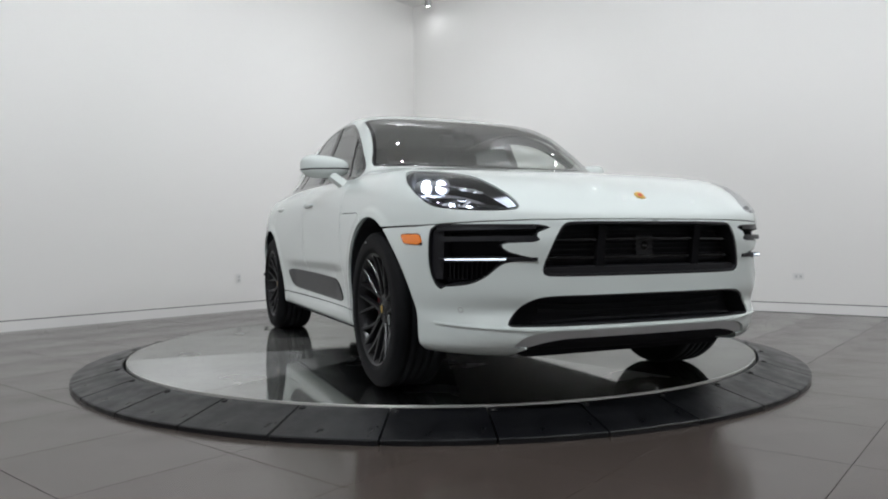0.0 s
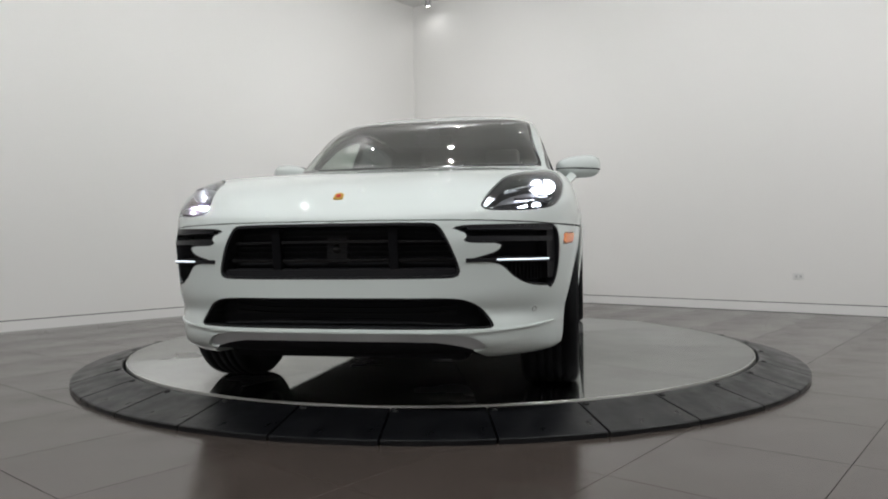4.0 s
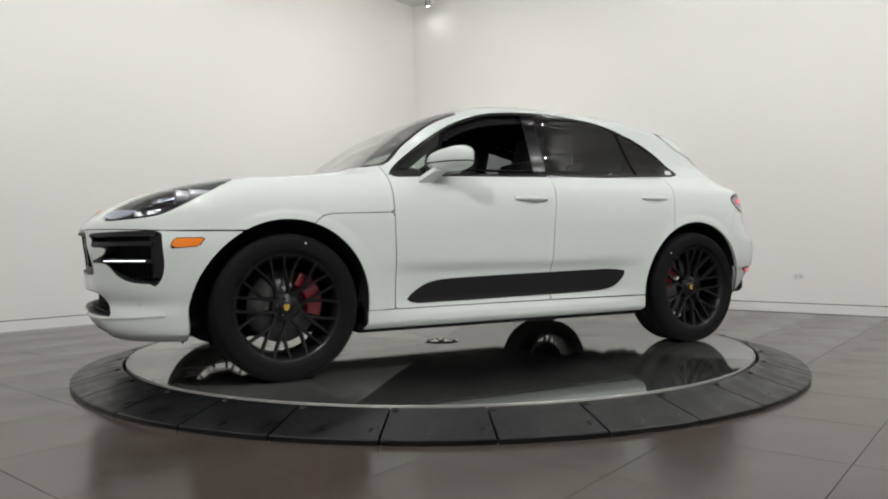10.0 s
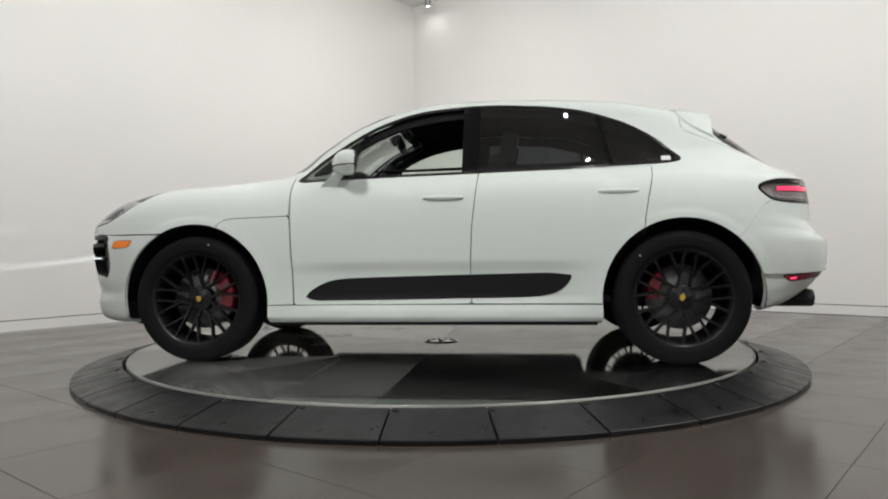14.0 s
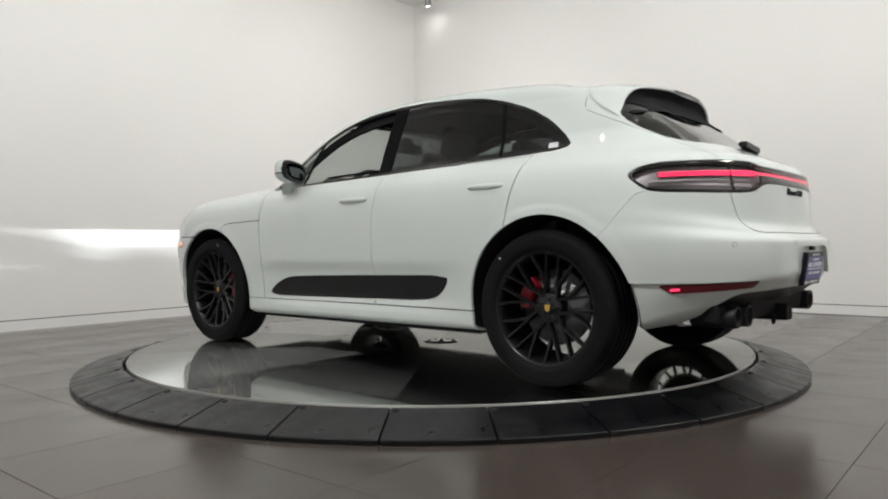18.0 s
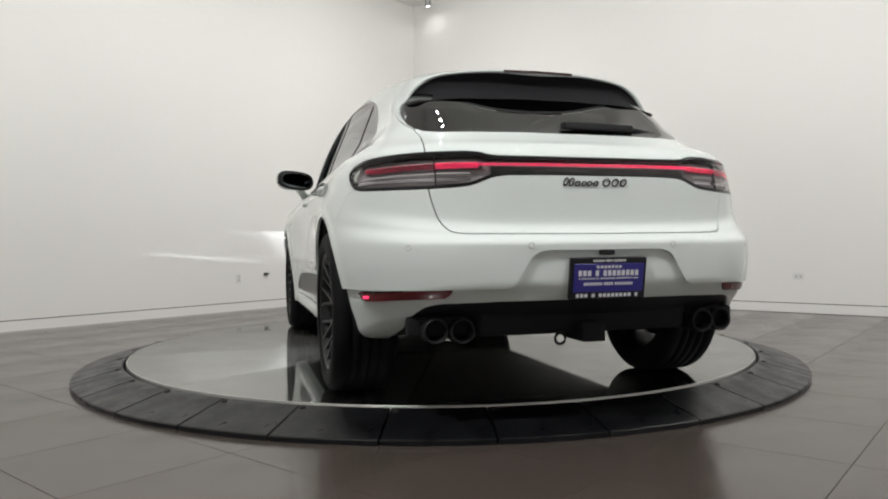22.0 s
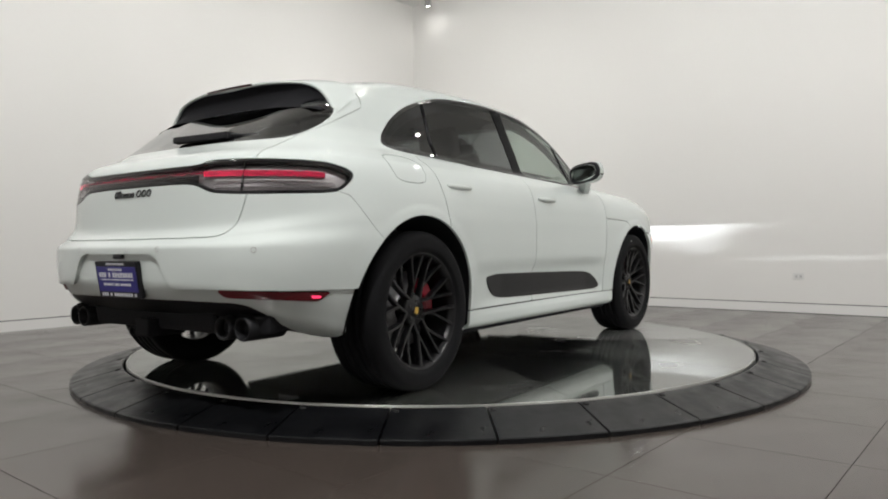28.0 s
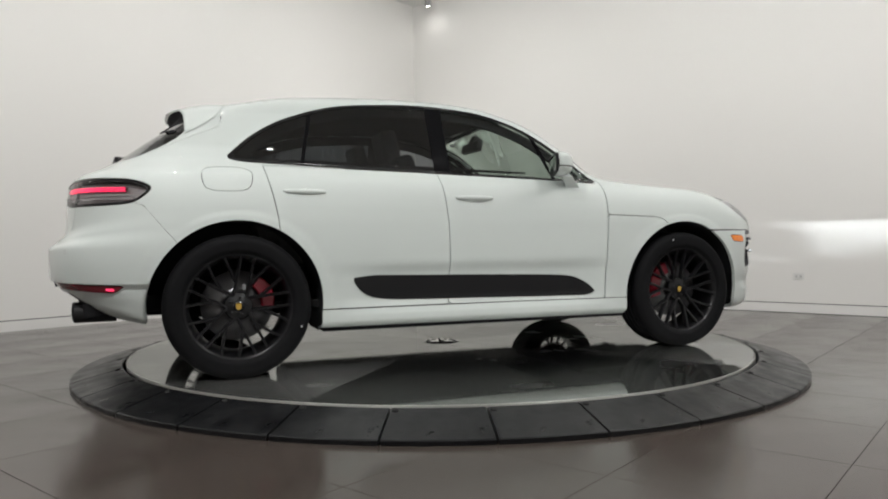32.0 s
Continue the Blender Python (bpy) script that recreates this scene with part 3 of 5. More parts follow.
# glass
side_window = outline((X, Z), [(0.830, 1.050), (0.718, 1.160), (0.512, 1.307), (0.336, 1.408), (0.110, 1.487), (-0.150, 1.519), (-0.369, 1.525), (-0.545, 1.517), (-0.719, 1.505), (-0.853, 1.486),
                                (-0.989, 1.451), (-1.155, 1.390), (-1.299, 1.304), (-1.389, 1.223), (-1.455, 1.158), (-1.373, 1.134), (-1.183, 1.125), (-0.670, 1.104), (-0.266, 1.090), (0.266, 1.077), (0.660, 1.062)],
                      1, lambda v: v[:, Y] > 0.40)
window_all, work = cut(work, side_window, 0.0)
frame_strip, panes = cut(window_all, lambda v: -side_window(v), 0.017)
inner_frame, _ = cut(window_all, lambda v: np.maximum(-side_window(v) - 0.062, 1.135 - v[:, Z]))
# pillars between the panes
pillar, panes = cut(panes, lambda v: np.abs(v[:, X] + 0.225 + 0.02 * (v[:, Z] - 1.1)) - 0.050)
slim, panes = cut(panes, lambda v: np.abs(v[:, X] - 0.520 + 0.42 * (v[:, Z] - 1.08)) - 0.012)
sail, panes = cut(panes, lambda v: -(v[:, X] - 0.520 + 0.42 * (v[:, Z] - 1.08)))
bar, panes = cut(panes, lambda v: np.abs(v[:, X] + 1.041 - 0.217 * (v[:, Z] - 1.145)) - 0.011)
pane_front, panes = cut(panes, lambda v: -(v[:, X] + 0.225))
pane_rear, pane_quarter = cut(panes, lambda v: -(v[:, X] + 1.041 - 0.217 * (v[:, Z] - 1.145)))
screen = outline((Y, Z), [(-0.3, 1.118), (0.45, 1.120), (0.735, 1.122), (0.738, 1.150), (0.682, 1.29), (0.648, 1.42), (0.628, 1.486), (0.45, 1.505), (-0.3, 1.515)], 1, lambda v: v[:, X] > 0.05)
screen_all, work = cut(work, screen)
screen_edge, screen_pane = cut(screen_all, lambda v: -screen(v), 0.016)
back_glass = outline((Y, Z), [(-0.3, 1.138), (0.40, 1.138), (0.585, 1.142), (0.640, 1.175), (0.652, 1.24), (0.640, 1.33), (0.625, 1.410), (0.58, 1.452), (0.45, 1.470), (-0.3, 1.478)], 1, lambda v: v[:, X] < -1.50 - 0.9 * (1.47 - v[:, Z]))
back_pane, work = cut(work, back_glass)

# openings at the nose
grille = outline((Y, Z), [(-0.3, 0.766), (0.390, 0.766), (0.428, 0.757), (0.465, 0.695), (0.506, 0.585), (0.502, 0.553), (0.465, 0.544), (-0.3, 0.544)], 2, lambda v: v[:, X] > 1.5)
grille_hole, work = cut(work, grille)
low_grille = outline((Y, Z), [(-0.3, 0.470), (0.40, 0.470), (0.48, 0.468), (0.525, 0.460), (0.570, 0.438), (0.603, 0.400), (0.636, 0.350), (0.60, 0.346), (-0.3, 0.346)], 1, lambda v: v[:, X] > 1.5)
low_hole, work = cut(work, low_grille)
intake = outline((SF, Z), [(0.450, 0.752), (0.826, 0.760), (0.945, 0.762), (0.992, 0.750), (1.003, 0.690), (0.996, 0.600), (0.978, 0.545), (0.955, 0.510), (0.925, 0.492), (0.915, 0.508), (0.868, 0.508), (0.790, 0.518), (0.725, 0.548), (0.685, 0.588), (0.650, 0.606),
                           (0.505, 0.614), (0.596, 0.632), (0.660, 0.651), (0.686, 0.681), (0.510, 0.684), (0.550, 0.716)], 1, lambda v: v[:, X] > 1.5)
intake_hole, work = cut(work, intake)
lamp_f = outline((SF, Z), [(0.590, 0.820), (0.600, 0.862), (0.640, 0.925), (0.672, 0.975), (0.770, 1.003), (0.840, 1.013), (0.930, 1.010), (1.010, 0.990), (1.075, 0.955), (1.065, 0.905), (1.020, 0.857), (0.950, 0.831), (0.800, 0.815), (0.66, 0.812)], 2,
                 lambda v: v[:, X] > 1.3)
lamp_f_lens, work = lift_out(work, lamp_f, 0.003)
marker = outline((SF, Z), [(1.052, 0.724), (1.194, 0.726), (1.168, 0.684), (1.033, 0.676)], 0, lambda v: v[:, X] > 1.3)
marker_lens, work = lift_out(work, marker, 0.002)
# lights at the tail
lamp_r = outline((SR, Z), [(1.115, 0.968), (1.085, 1.000), (0.976, 1.026), (0.850, 1.031), (0.667, 1.036), (0.464, 1.036), (0.424, 1.017), (0.25, 1.014), (-0.3, 1.014), (-0.3, 0.943), (0.25, 0.943), (0.400, 0.940),
                           (0.464, 0.914), (0.510, 0.898), (0.665, 0.890), (0.95, 0.893), (1.050, 0.905)], 1, lambda v: v[:, X] < -1.5)
lamp_r_all, work = lift_out(work, lamp_r, 0.002)
lamp_r_edge, lamp_r_lens = cut(lamp_r_all, lambda v: -lamp_r(v), 0.012)
reflector = outline((SR, Z), [(1.088, 0.490), (0.590, 0.508), (0.612, 0.469), (1.025, 0.451)], 0, lambda v: v[:, X] < -1.5)
reflector_lens, work = lift_out(work, reflector, 0.002)
diffuser = outline((SR, Z), [(0.86, 0.18), (0.80, 0.30), (0.765, 0.335), (0.747, 0.400), (0.695, 0.436), (0.603, 0.448), (-0.3, 0.449), (-0.3, 0.10)], 1, lambda v: v[:, X] < -1.5)
diffuser_skin, work = lift_out(work, diffuser, 0.002)
# blades on the doors
blade = outline((X, Z), [(0.765, 0.360), (0.700, 0.428), (0.600, 0.476), (0.480, 0.490), (-0.218, 0.506), (-0.812, 0.517), (-0.775, 0.447), (-0.710, 0.398), (-0.600, 0.378), (-0.217, 0.371), (0.338, 0.362)], 1, lambda v: v[:, Y] > 0.6)
blade_all, work = lift_out(work, blade, 0.001)
blade_front, blade_rear = cut(blade_all, lambda v: -(v[:, X] + 0.232))

# panels
gate = outline((SR, Z), [(-0.3, 1.60), (0.40, 1.60), (0.68, 1.485), (0.762, 1.444), (0.790, 1.38), (0.765, 1.295), (0.715, 1.215), (0.642, 1.150), (0.672, 1.043), (0.665, 0.90), (0.650, 0.837), (0.625, 0.765), (0.590, 0.722), (0.50, 0.716), (-0.3, 0.714)], 1,
               lambda v: v[:, X] < -1.46)
tailgate, work = lift_out(work, gate)
tail_bumper = outline((X, Z), [(-2.6, 0.1), (-1.60, 0.1), (-1.66, 0.66), (-1.76, 0.775), (-1.85, 0.890), (-2.0, 0.93), (-2.6, 0.93)], 0)
rear_bumper, work = lift_out(work, tail_bumper, 0.001)
low_tail = outline((SR, Z), [(1.60, 0.500), (1.10, 0.500), (0.60, 0.510), (0.385, 0.5105), (0.365, 0.522), (0.325, 0.585), (0.300, 0.628), (0.275, 0.647), (0.24, 0.653), (-0.3, 0.653), (-0.3, 0.05), (1.60, 0.05)], 0, lambda v: v[:, X] < -1.5)
rear_skirt, rear_bumper = cut(rear_bumper, low_tail)
# the tray's black also stands for the shade under the lip
chin = outline((SF, Z), [(-0.3, 0.292), (0.38, 0.292), (0.48, 0.278), (0.57, 0.250), (0.64, 0.19), (0.64, 0.1), (-0.3, 0.1)], 1, lambda v: v[:, X] > 1.5)
chin_skin, work = lift_out(work, chin, 0.001)
# the nose turns under here; its shade is put into a grey panel
nose_under = outline((SF, Z), [(-0.3, 0.326), (0.42, 0.326), (0.52, 0.318), (0.58, 0.300), (0.62, 0.25), (-0.3, 0.25)], 1, lambda v: v[:, X] > 1.5)
nose_under_skin, work = lift_out(work, nose_under, 0.001)
nose_bumper = outline((X, Z), [(2.6, 0.1), (1.45, 0.1), (1.45, 0.752), (1.70, 0.757), (1.90, 0.757), (2.6, 0.786)], 0)
front_bumper, work = lift_out(work, nose_bumper)
bonnet = outline((X, Z), [(2.6, 0.76), (1.30, 0.76), (1.262, 0.806), (1.225, 0.834), (1.17, 0.846), (1.05, 0.849), (0.826, 0.857), (0.826, 1.20), (2.6, 1.2)], 0)
hood, work = lift_out(work, bonnet)
fore = outline((X, Z), [(1.6, 0.857), (0.826, 0.857), (0.815, 0.533), (0.815, 0.334), (1.6, 0.334)], 0, lambda v: v[:, Y] > 0.5)
fender, work = lift_out(work, fore)
door_a = outline((X, Z), [(0.826, 1.070), (0.822, 0.80), (0.813, 0.533), (0.813, 0.334), (-0.232, 0.338), (-0.228, 0.55), (-0.238, 0.78), (-0.275, 1.095)], 0, lambda v: v[:, Y] > 0.6)
front_door, work = lift_out(work, door_a)
door_b = outline((X, Z), [(-0.275, 1.095), (-0.238, 0.78), (-0.228, 0.55), (-0.232, 0.338), (-1.06, 0.338), (-1.10, 0.60), (-1.192, 0.735), (-1.204, 0.84), (-1.222, 0.933), (-1.250, 1.05), (-1.262, 1.118)], 0, lambda v: v[:, Y] > 0.6)
rear_door, work = lift_out(work, door_b)
sill, work = lift_out(work, lambda v: np.where((v[:, X] < 1.2) & (v[:, X] > -1.2), v[:, Z] - 0.336, 0.05))
flap = outline((X, Z), [(-1.572, 1.10), (-1.578, 1.02), (-1.55, 0.965), (-1.36, 0.965), (-1.325, 1.01), (-1.325, 1.10)], 2, lambda v: v[:, Y] > 0.6)
flap_piece, work_right = lift_out(work, flap, 0.002)

beam_slot = outline((SF, Z), [(0.740, 0.868), (1.060, 0.868), (1.060, 0.922), (0.740, 0.922)], 0, lambda v: v[:, X] > 1.3)
HEADLAMPS, DOORS = {}, {}
# both sides of the shell differ by the fuel flap alone
shell = put("body_shell", panel_mesh("body_shell", work, 1), PAINT, car)
shell_r = put("body_shell", panel_mesh("body_shell", work_right, -1), PAINT, car)
put("fuel_flap", panel_mesh("fuel_flap", flap_piece, -1), PAINT, car)
put("hood", panel_mesh("hood", hood, 0), PAINT, car)
bumper_f = put("front_bumper", panel_mesh("front_bumper", front_bumper, 0, 0.02), PAINT, car)
bumper_r = put("rear_bumper", panel_mesh("rear_bumper", rear_bumper, 0, 0.02), PAINT, car)
put("bumper_skirt", panel_mesh("bumper_skirt", rear_skirt, 0, 0.02, 0.016), PAINT, bumper_r, "white lower bumper skirt")
gate_ob = put("tailgate", panel_mesh("tailgate", tailgate, 0), PAINT, car)
put("rear_diffuser", panel_mesh("rear_diffuser", diffuser_skin, 0, 0.01, 0.026), BLACK_SATIN, car, "black rear diffuser")
put("windscreen", panel_mesh("windscreen", screen_pane, 0, 0.004), WINDSCREEN, car, "clear curved windscreen").visible_shadow = False
put("windscreen_edge", panel_mesh("windscreen_edge", screen_edge, 0, 0.004), BLACK_GLOSS, car, "black ceramic edge")
put("rear_window", panel_mesh("rear_window", back_pane, 0, 0.004), REAR_GLASS, gate_ob, "dark tinted rear window").visible_shadow = False
for s in (1, -1):
    put("fender", panel_mesh("fender", fender, s), PAINT, car)
    da = put("front_door", panel_mesh("front_door", front_door, s), PAINT, car)
    db = put("rear_door", panel_mesh("rear_door", rear_door, s), PAINT, car)
    put("sill", panel_mesh("sill", sill, s), PAINT, car)
    put("window_trim", panel_mesh("window_trim", frame_strip, s, 0.006), BLACK_GLOSS, car, "gloss black window surround")
    put("inner_frame", panel_mesh("inner_frame", inner_frame, s, 0.02, 0.034), CAVITY, car, "black inner window frame")
    for piece in (pillar, bar, slim):
        put("pillar_trim", panel_mesh("pillar_trim", piece, s, 0.004), PILLAR, car, "black pillar cover")
    # the driver's window is wound down
    for nm, piece, ma, owner in ((("front_pane", pane_front, SIDE_GLASS, da),) if s < 0 else ()) + (("rear_pane", pane_rear, DARK_GLASS, db), ("quarter_pane", pane_quarter, DARK_GLASS, car), ("front_quarter_pane", sail, SIDE_GLASS, da)):
        put(nm, panel_mesh(nm, piece, s, 0.003, 0.003), ma, owner, "dark tinted glass" if ma is DARK_GLASS else "clear green-tinted glass").visible_shadow = False
    put("side_blade", panel_mesh("side_blade", blade_front, s, 0.004, -0.006), BLADE, da, "satin black side blade")
    put("side_blade", panel_mesh("side_blade", blade_rear, s, 0.004, -0.006), BLADE, db, "satin black side blade")
    put("side_marker", panel_mesh("side_marker", marker_lens, s, 0.006, -0.002), AMBER, bumper_f, "amber side marker lamp")
    put("rear_reflector", panel_mesh("rear_reflector", reflector_lens, s, 0.012, 0.010), RED_LENS, bumper_r, "dark red bumper reflector")
    lamp = put("headlamp", panel_mesh("headlamp", cut(lamp_f_lens, beam_slot)[1], s, 0.0, 0.10), LAMP_GREY, car, "headlamp with clear lens and grey housing")
    put("lens", panel_mesh("lens", lamp_f_lens, s, 0.004, 0.001), LENS, lamp).visible_shadow = False
    # dark lens border, added also to keep lamp light off the paint edge
    put("lamp_border", panel_mesh("lamp_border", cut(lamp_f_lens, lambda v: -lamp_f(v), 0.009)[0], s, 0.05, 0.004), BLACK_MATT, lamp, "black border ring added round the lamp lens")
    HEADLAMPS[s] = lamp
    DOORS[s] = (da, db)
    put("side_intake", panel_mesh("side_intake", intake_hole, s, 0.0, 0.075), CAVITY, bumper_f, "deep black side intake")
tail = put("tail_lamp", panel_mesh("tail_lamp", lamp_r_lens, 0, 0.0, 0.032), TAIL_GREY, car, "full-width tail lamp band")
put("lamp_edge", panel_mesh("lamp_edge", lamp_r_edge, 0, 0.02, -0.001), BLACK_GLOSS, tail, "gloss black lamp surround")
put("lens", panel_mesh("lens", lamp_r_lens, 0, 0.0, 0.002), SMOKED, tail, "smoked clear lens").visible_shadow = False
put("front_undertray", panel_mesh("front_undertray", chin_skin, 0, 0.0, 0.11), BLACK_SATIN, bumper_f, "black front undertray with the shade under the lip")
put("nose_shade_panel", panel_mesh("nose_shade_panel", nose_under_skin, 0, 0.01, 0.010), NOSE_SHADE, bumper_f, "grey panel under the nose, toned for the shade there")
put("grille_backing", panel_mesh("grille_backing", grille_hole, 0, 0.0, 0.085), CAVITY, bumper_f)
put("lower_backing", panel_mesh("lower_backing", low_hole, 0, 0.0, 0.085), CAVITY, bumper_f)
put("grille_rim", panel_mesh("grille_rim", cut(grille_hole, lambda v: -grille(v), 0.010)[0], 0, 0.08, 0.004), BLACK_SATIN, bumper_f)
put("lower_rim", panel_mesh("lower_rim", cut(low_hole, lambda v: -low_grille(v), 0.008)[0], 0, 0.08, 0.004), BLACK_SATIN, bumper_f)
for s in (1, -1):
    put("intake_rim", panel_mesh("intake_rim", cut(intake_hole, lambda v: -intake(v), 0.007)[0], s, 0.07, 0.002), BLACK_SATIN, bumper_f)

# added black shell behind the skin that darkens the panel gaps and serves as headliner, open at the windows and the
# wheels
def liner():
    g = SKIN[:, :, :]
    du, dv = np.gradient(g, axis=1), np.gradient(g, axis=0)
    n = np.cross(du, dv)
    n /= np.maximum(np.linalg.norm(n, axis=2, keepdims=True), 1e-9)
    if n[ROWS // 3, COLS // 2, 1] < 0:
        n = -n
    q = g - 0.020 * n
    q[:, :, 1] = np.maximum(q[:, :, 1], 0)
    flat5 = np.concatenate([g.reshape(-1, 3), run_front.reshape(-1, 1), run_rear.reshape(-1, 1)], 1)
    hole = np.minimum.reduce([side_window(flat5), screen(flat5), back_glass(flat5), lamp_f(flat5) + 0.004, intake(flat5) + 0.004, grille(flat5), low_grille(flat5), lamp_r(flat5) + 0.004, diffuser(flat5)]) < 0.0
    for ax in (AXLE_F, AXLE_R):
        hole |= (arch_gap(flat5[:, 0], flat5[:, 2], ax) < 0.002) & (flat5[:, 1] > 0.5)
    faces = [f for f in QUADS if not any(hole[k] for k in f)]
    p = q.reshape(-1, 3)
    both = np.concatenate([p, p * (1, -1, 1)]) + np.array(CAR_SHIFT)
    return mesh_of("liner", both, faces + [tuple(k + ROWS * COLS for k in f[::-1]) for f in faces], True)


put("liner", liner(), CAVITY, car, "black inner shell added behind the panels")


# ---- wheels: slim black twin spokes with branches, dark brake discs and red calipers ----
WHEEL_BLACK = material("satin_black_alloy", (0.006, 0.006, 0.007), 0.30, ior=1.42)
TYRE = material("black_tyre_rubber", (0.0062, 0.0063, 0.0072), 0.72, ior=1.24, vary=0.25, scale=30, bump=0.3, bump_scale=250)
BRAKE = material("dark_brake_steel", (0.17, 0.17, 0.175), 0.38, 0.6, vary=0.2, scale=60)
CALIPER = material("red_caliper_paint", (0.33, 0.010, 0.028), 0.3, coat=0.7)
GOLD = material("gold_badge", (0.65, 0.42, 0.08), 0.35, 0.6)
MARK = material("white_paint_dot", (0.7, 0.7, 0.7), 0.6)
RED_ENAMEL = material("red_enamel", (0.5, 0.02, 0.02), 0.3)


def solid_bar(path, widths, depth, y_of):
    """A flat spoke along (radius, angle) stations, with rounded front edges; y_of gives its face by radius."""
    verts, faces = [], []
    for (r, a), w in zip(path, widths):
        c, s = math.cos(a), math.sin(a)
        tx, tz = -s, c
        y = y_of(r)
        for k, (o, dy) in enumerate(((-0.5, -depth), (-0.5, -0.006), (-0.32, 0.0), (0.32, 0.0), (0.5, -0.006), (0.5, -depth))):
            verts.append((r * c + tx * w * o, y + dy, r * s + tz * w * o))
    k = 6
    for i in range(len(path) - 1):
        for q in range(k):
            p = (q + 1) % k
            faces.append((i * k + q, i * k + p, (i + 1) * k + p, (i + 1) * k + q))
    faces += [tuple(range(k))[::-1], tuple(range((len(path) - 1) * k, len(path) * k))]
    return verts, faces


def face_y(r):
    return 0.064 + 0.045 * (r / 0.262) ** 2


def spoke_mesh(s):
    """One half of a twin spoke: a straight bar beside the pair's middle line, and a branch that leaves it for the rim."""
    verts, faces = [], []
    def add(v, f):
        base = len(verts)
        verts.extend(v)
        faces.extend(tuple(k + base for k in g) for g in f)
    half = 0.033
    line = [(math.hypot(x, half), s * math.atan2(half, x)) for x in (0.046, 0.08, 0.115, 0.16, 0.21, 0.2585)]
    add(*solid_bar(line, [0.022, 0.019, 0.0175, 0.0150, 0.0140, 0.0165], 0.030, face_y))
    r0, a0 = line[2]
    path = [(r0 + (0.2615 - r0) * t, a0 * s + (radians(26.5) - a0 * s) * t ** 0.72) for t in (0.0, 0.12, 0.3, 0.55, 0.8, 1.0)]
    add(*solid_bar([(r, a * s) for r, a in path], [0.017, 0.0185, 0.0180, 0.0165, 0.0155, 0.0175], 0.029, lambda r: face_y(r) - 0.0004))
    return mesh_of("spoke", verts, faces)


SPOKES = (spoke_mesh(1), spoke_mesh(-1))
RIM = lathe([(0.262, 0.108), (0.268, 0.114), (0.276, 0.116), (0.280, 0.110), (0.272, 0.100), (0.262, 0.090), (0.252, 0.07), (0.246, 0.0), (0.244, -0.09), (0.252, -0.115), (0.274, -0.125), (0.270, -0.128), (0.246, -0.118), (0.238, -0.09), (0.240, 0.0), (0.246, 0.07), (0.254, 0.098)], 72, "Y", closed_profile=True)
HUB = lathe([(0.001, 0.070), (0.030, 0.070), (0.034, 0.066), (0.066, 0.066), (0.074, 0.058), (0.076, 0.02), (0.001, 0.02)], 40, "Y")
CAP = lathe([(0.001, 0.075), (0.026, 0.074), (0.029, 0.069)], 32, "Y")
BADGE = mesh_of('badge', [(x, 0.0762, z) for x, z in ((0, -0.020), (0.013, -0.010), (0.015, 0.014), (0, 0.017), (-0.015, 0.014), (-0.013, -0.010))], [(0, 1, 2, 3, 4, 5)])
DISC_MESH = lathe([(0.075, 0.02), (0.085, 0.012), (0.095, 0.004), (0.182, 0.004), (0.184, 0.0), (0.184, -0.026), (0.182, -0.03), (0.08, -0.03)], 56, "Y")
NUT = lathe([(0.001, 0.068), (0.009, 0.068), (0.010, 0.05)], 6, "Y")


def tyre_mesh(width):
    h = width / 2
    prof = [(0.246, -h * 0.80), (0.272, -h * 0.93), (0.300, -h * 0.995), (0.330, -h), (0.352, -h * 0.95), (0.366, -h * 0.86), (0.3715, -h * 0.74)]
    groove = 0.007
    for c in (-0.45, -0.15, 0.15, 0.45):
        prof += [(0.373, h * (c - 0.05)), (0.373 - groove, h * (c - 0.035)), (0.373 - groove, h * (c + 0.035)), (0.373, h * (c + 0.05))]
    prof += [(0.3715, h * 0.74), (0.366, h * 0.86), (0.352, h * 0.95), (0.345, h * 0.985), (0.330, h), (0.315, h * 1.0), (0.300, h * 0.995), (0.286, h * 0.985), (0.284, h * 0.955), (0.272, h * 0.93), (0.262, h * 0.82)]
    return lathe(prof, 96, "Y")


def caliper_mesh(r0, r1, half):
    """A bridge over the disc between two angles."""
    verts, faces, n = [], [], 10
    for i in range(n + 1):
        a = -half + 2 * half * i / n
        k = math.cos(min(1, abs(a) / half) * 0.9)
        ro = r0 + (r1 - r0) * (0.7 + 0.3 * k)
        for r, y in ((r0, -0.05), (ro, -0.05), (ro, 0.035), (ro - 0.008, 0.046), (r0 + 0.008, 0.046), (r0, 0.035)):
            verts.append((r * math.cos(a), y, r * math.sin(a)))
    for i in range(n):
        for q in range(6):
            p = (q + 1) % 6
            faces.append((i * 6 + q, (i + 1) * 6 + q, (i + 1) * 6 + p, i * 6 + p))
    faces += [tuple(range(6)), tuple(range(n * 6, n * 6 + 6))[::-1]]
    return mesh_of("caliper", verts, faces)


CAL_F, CAL_R = caliper_mesh(0.115, 0.205, 0.70), caliper_mesh(0.12, 0.195, 0.48)
SHIELD = lathe([(0.05, -0.055), (0.165, -0.055), (0.17, -0.05)], 32, "Y")


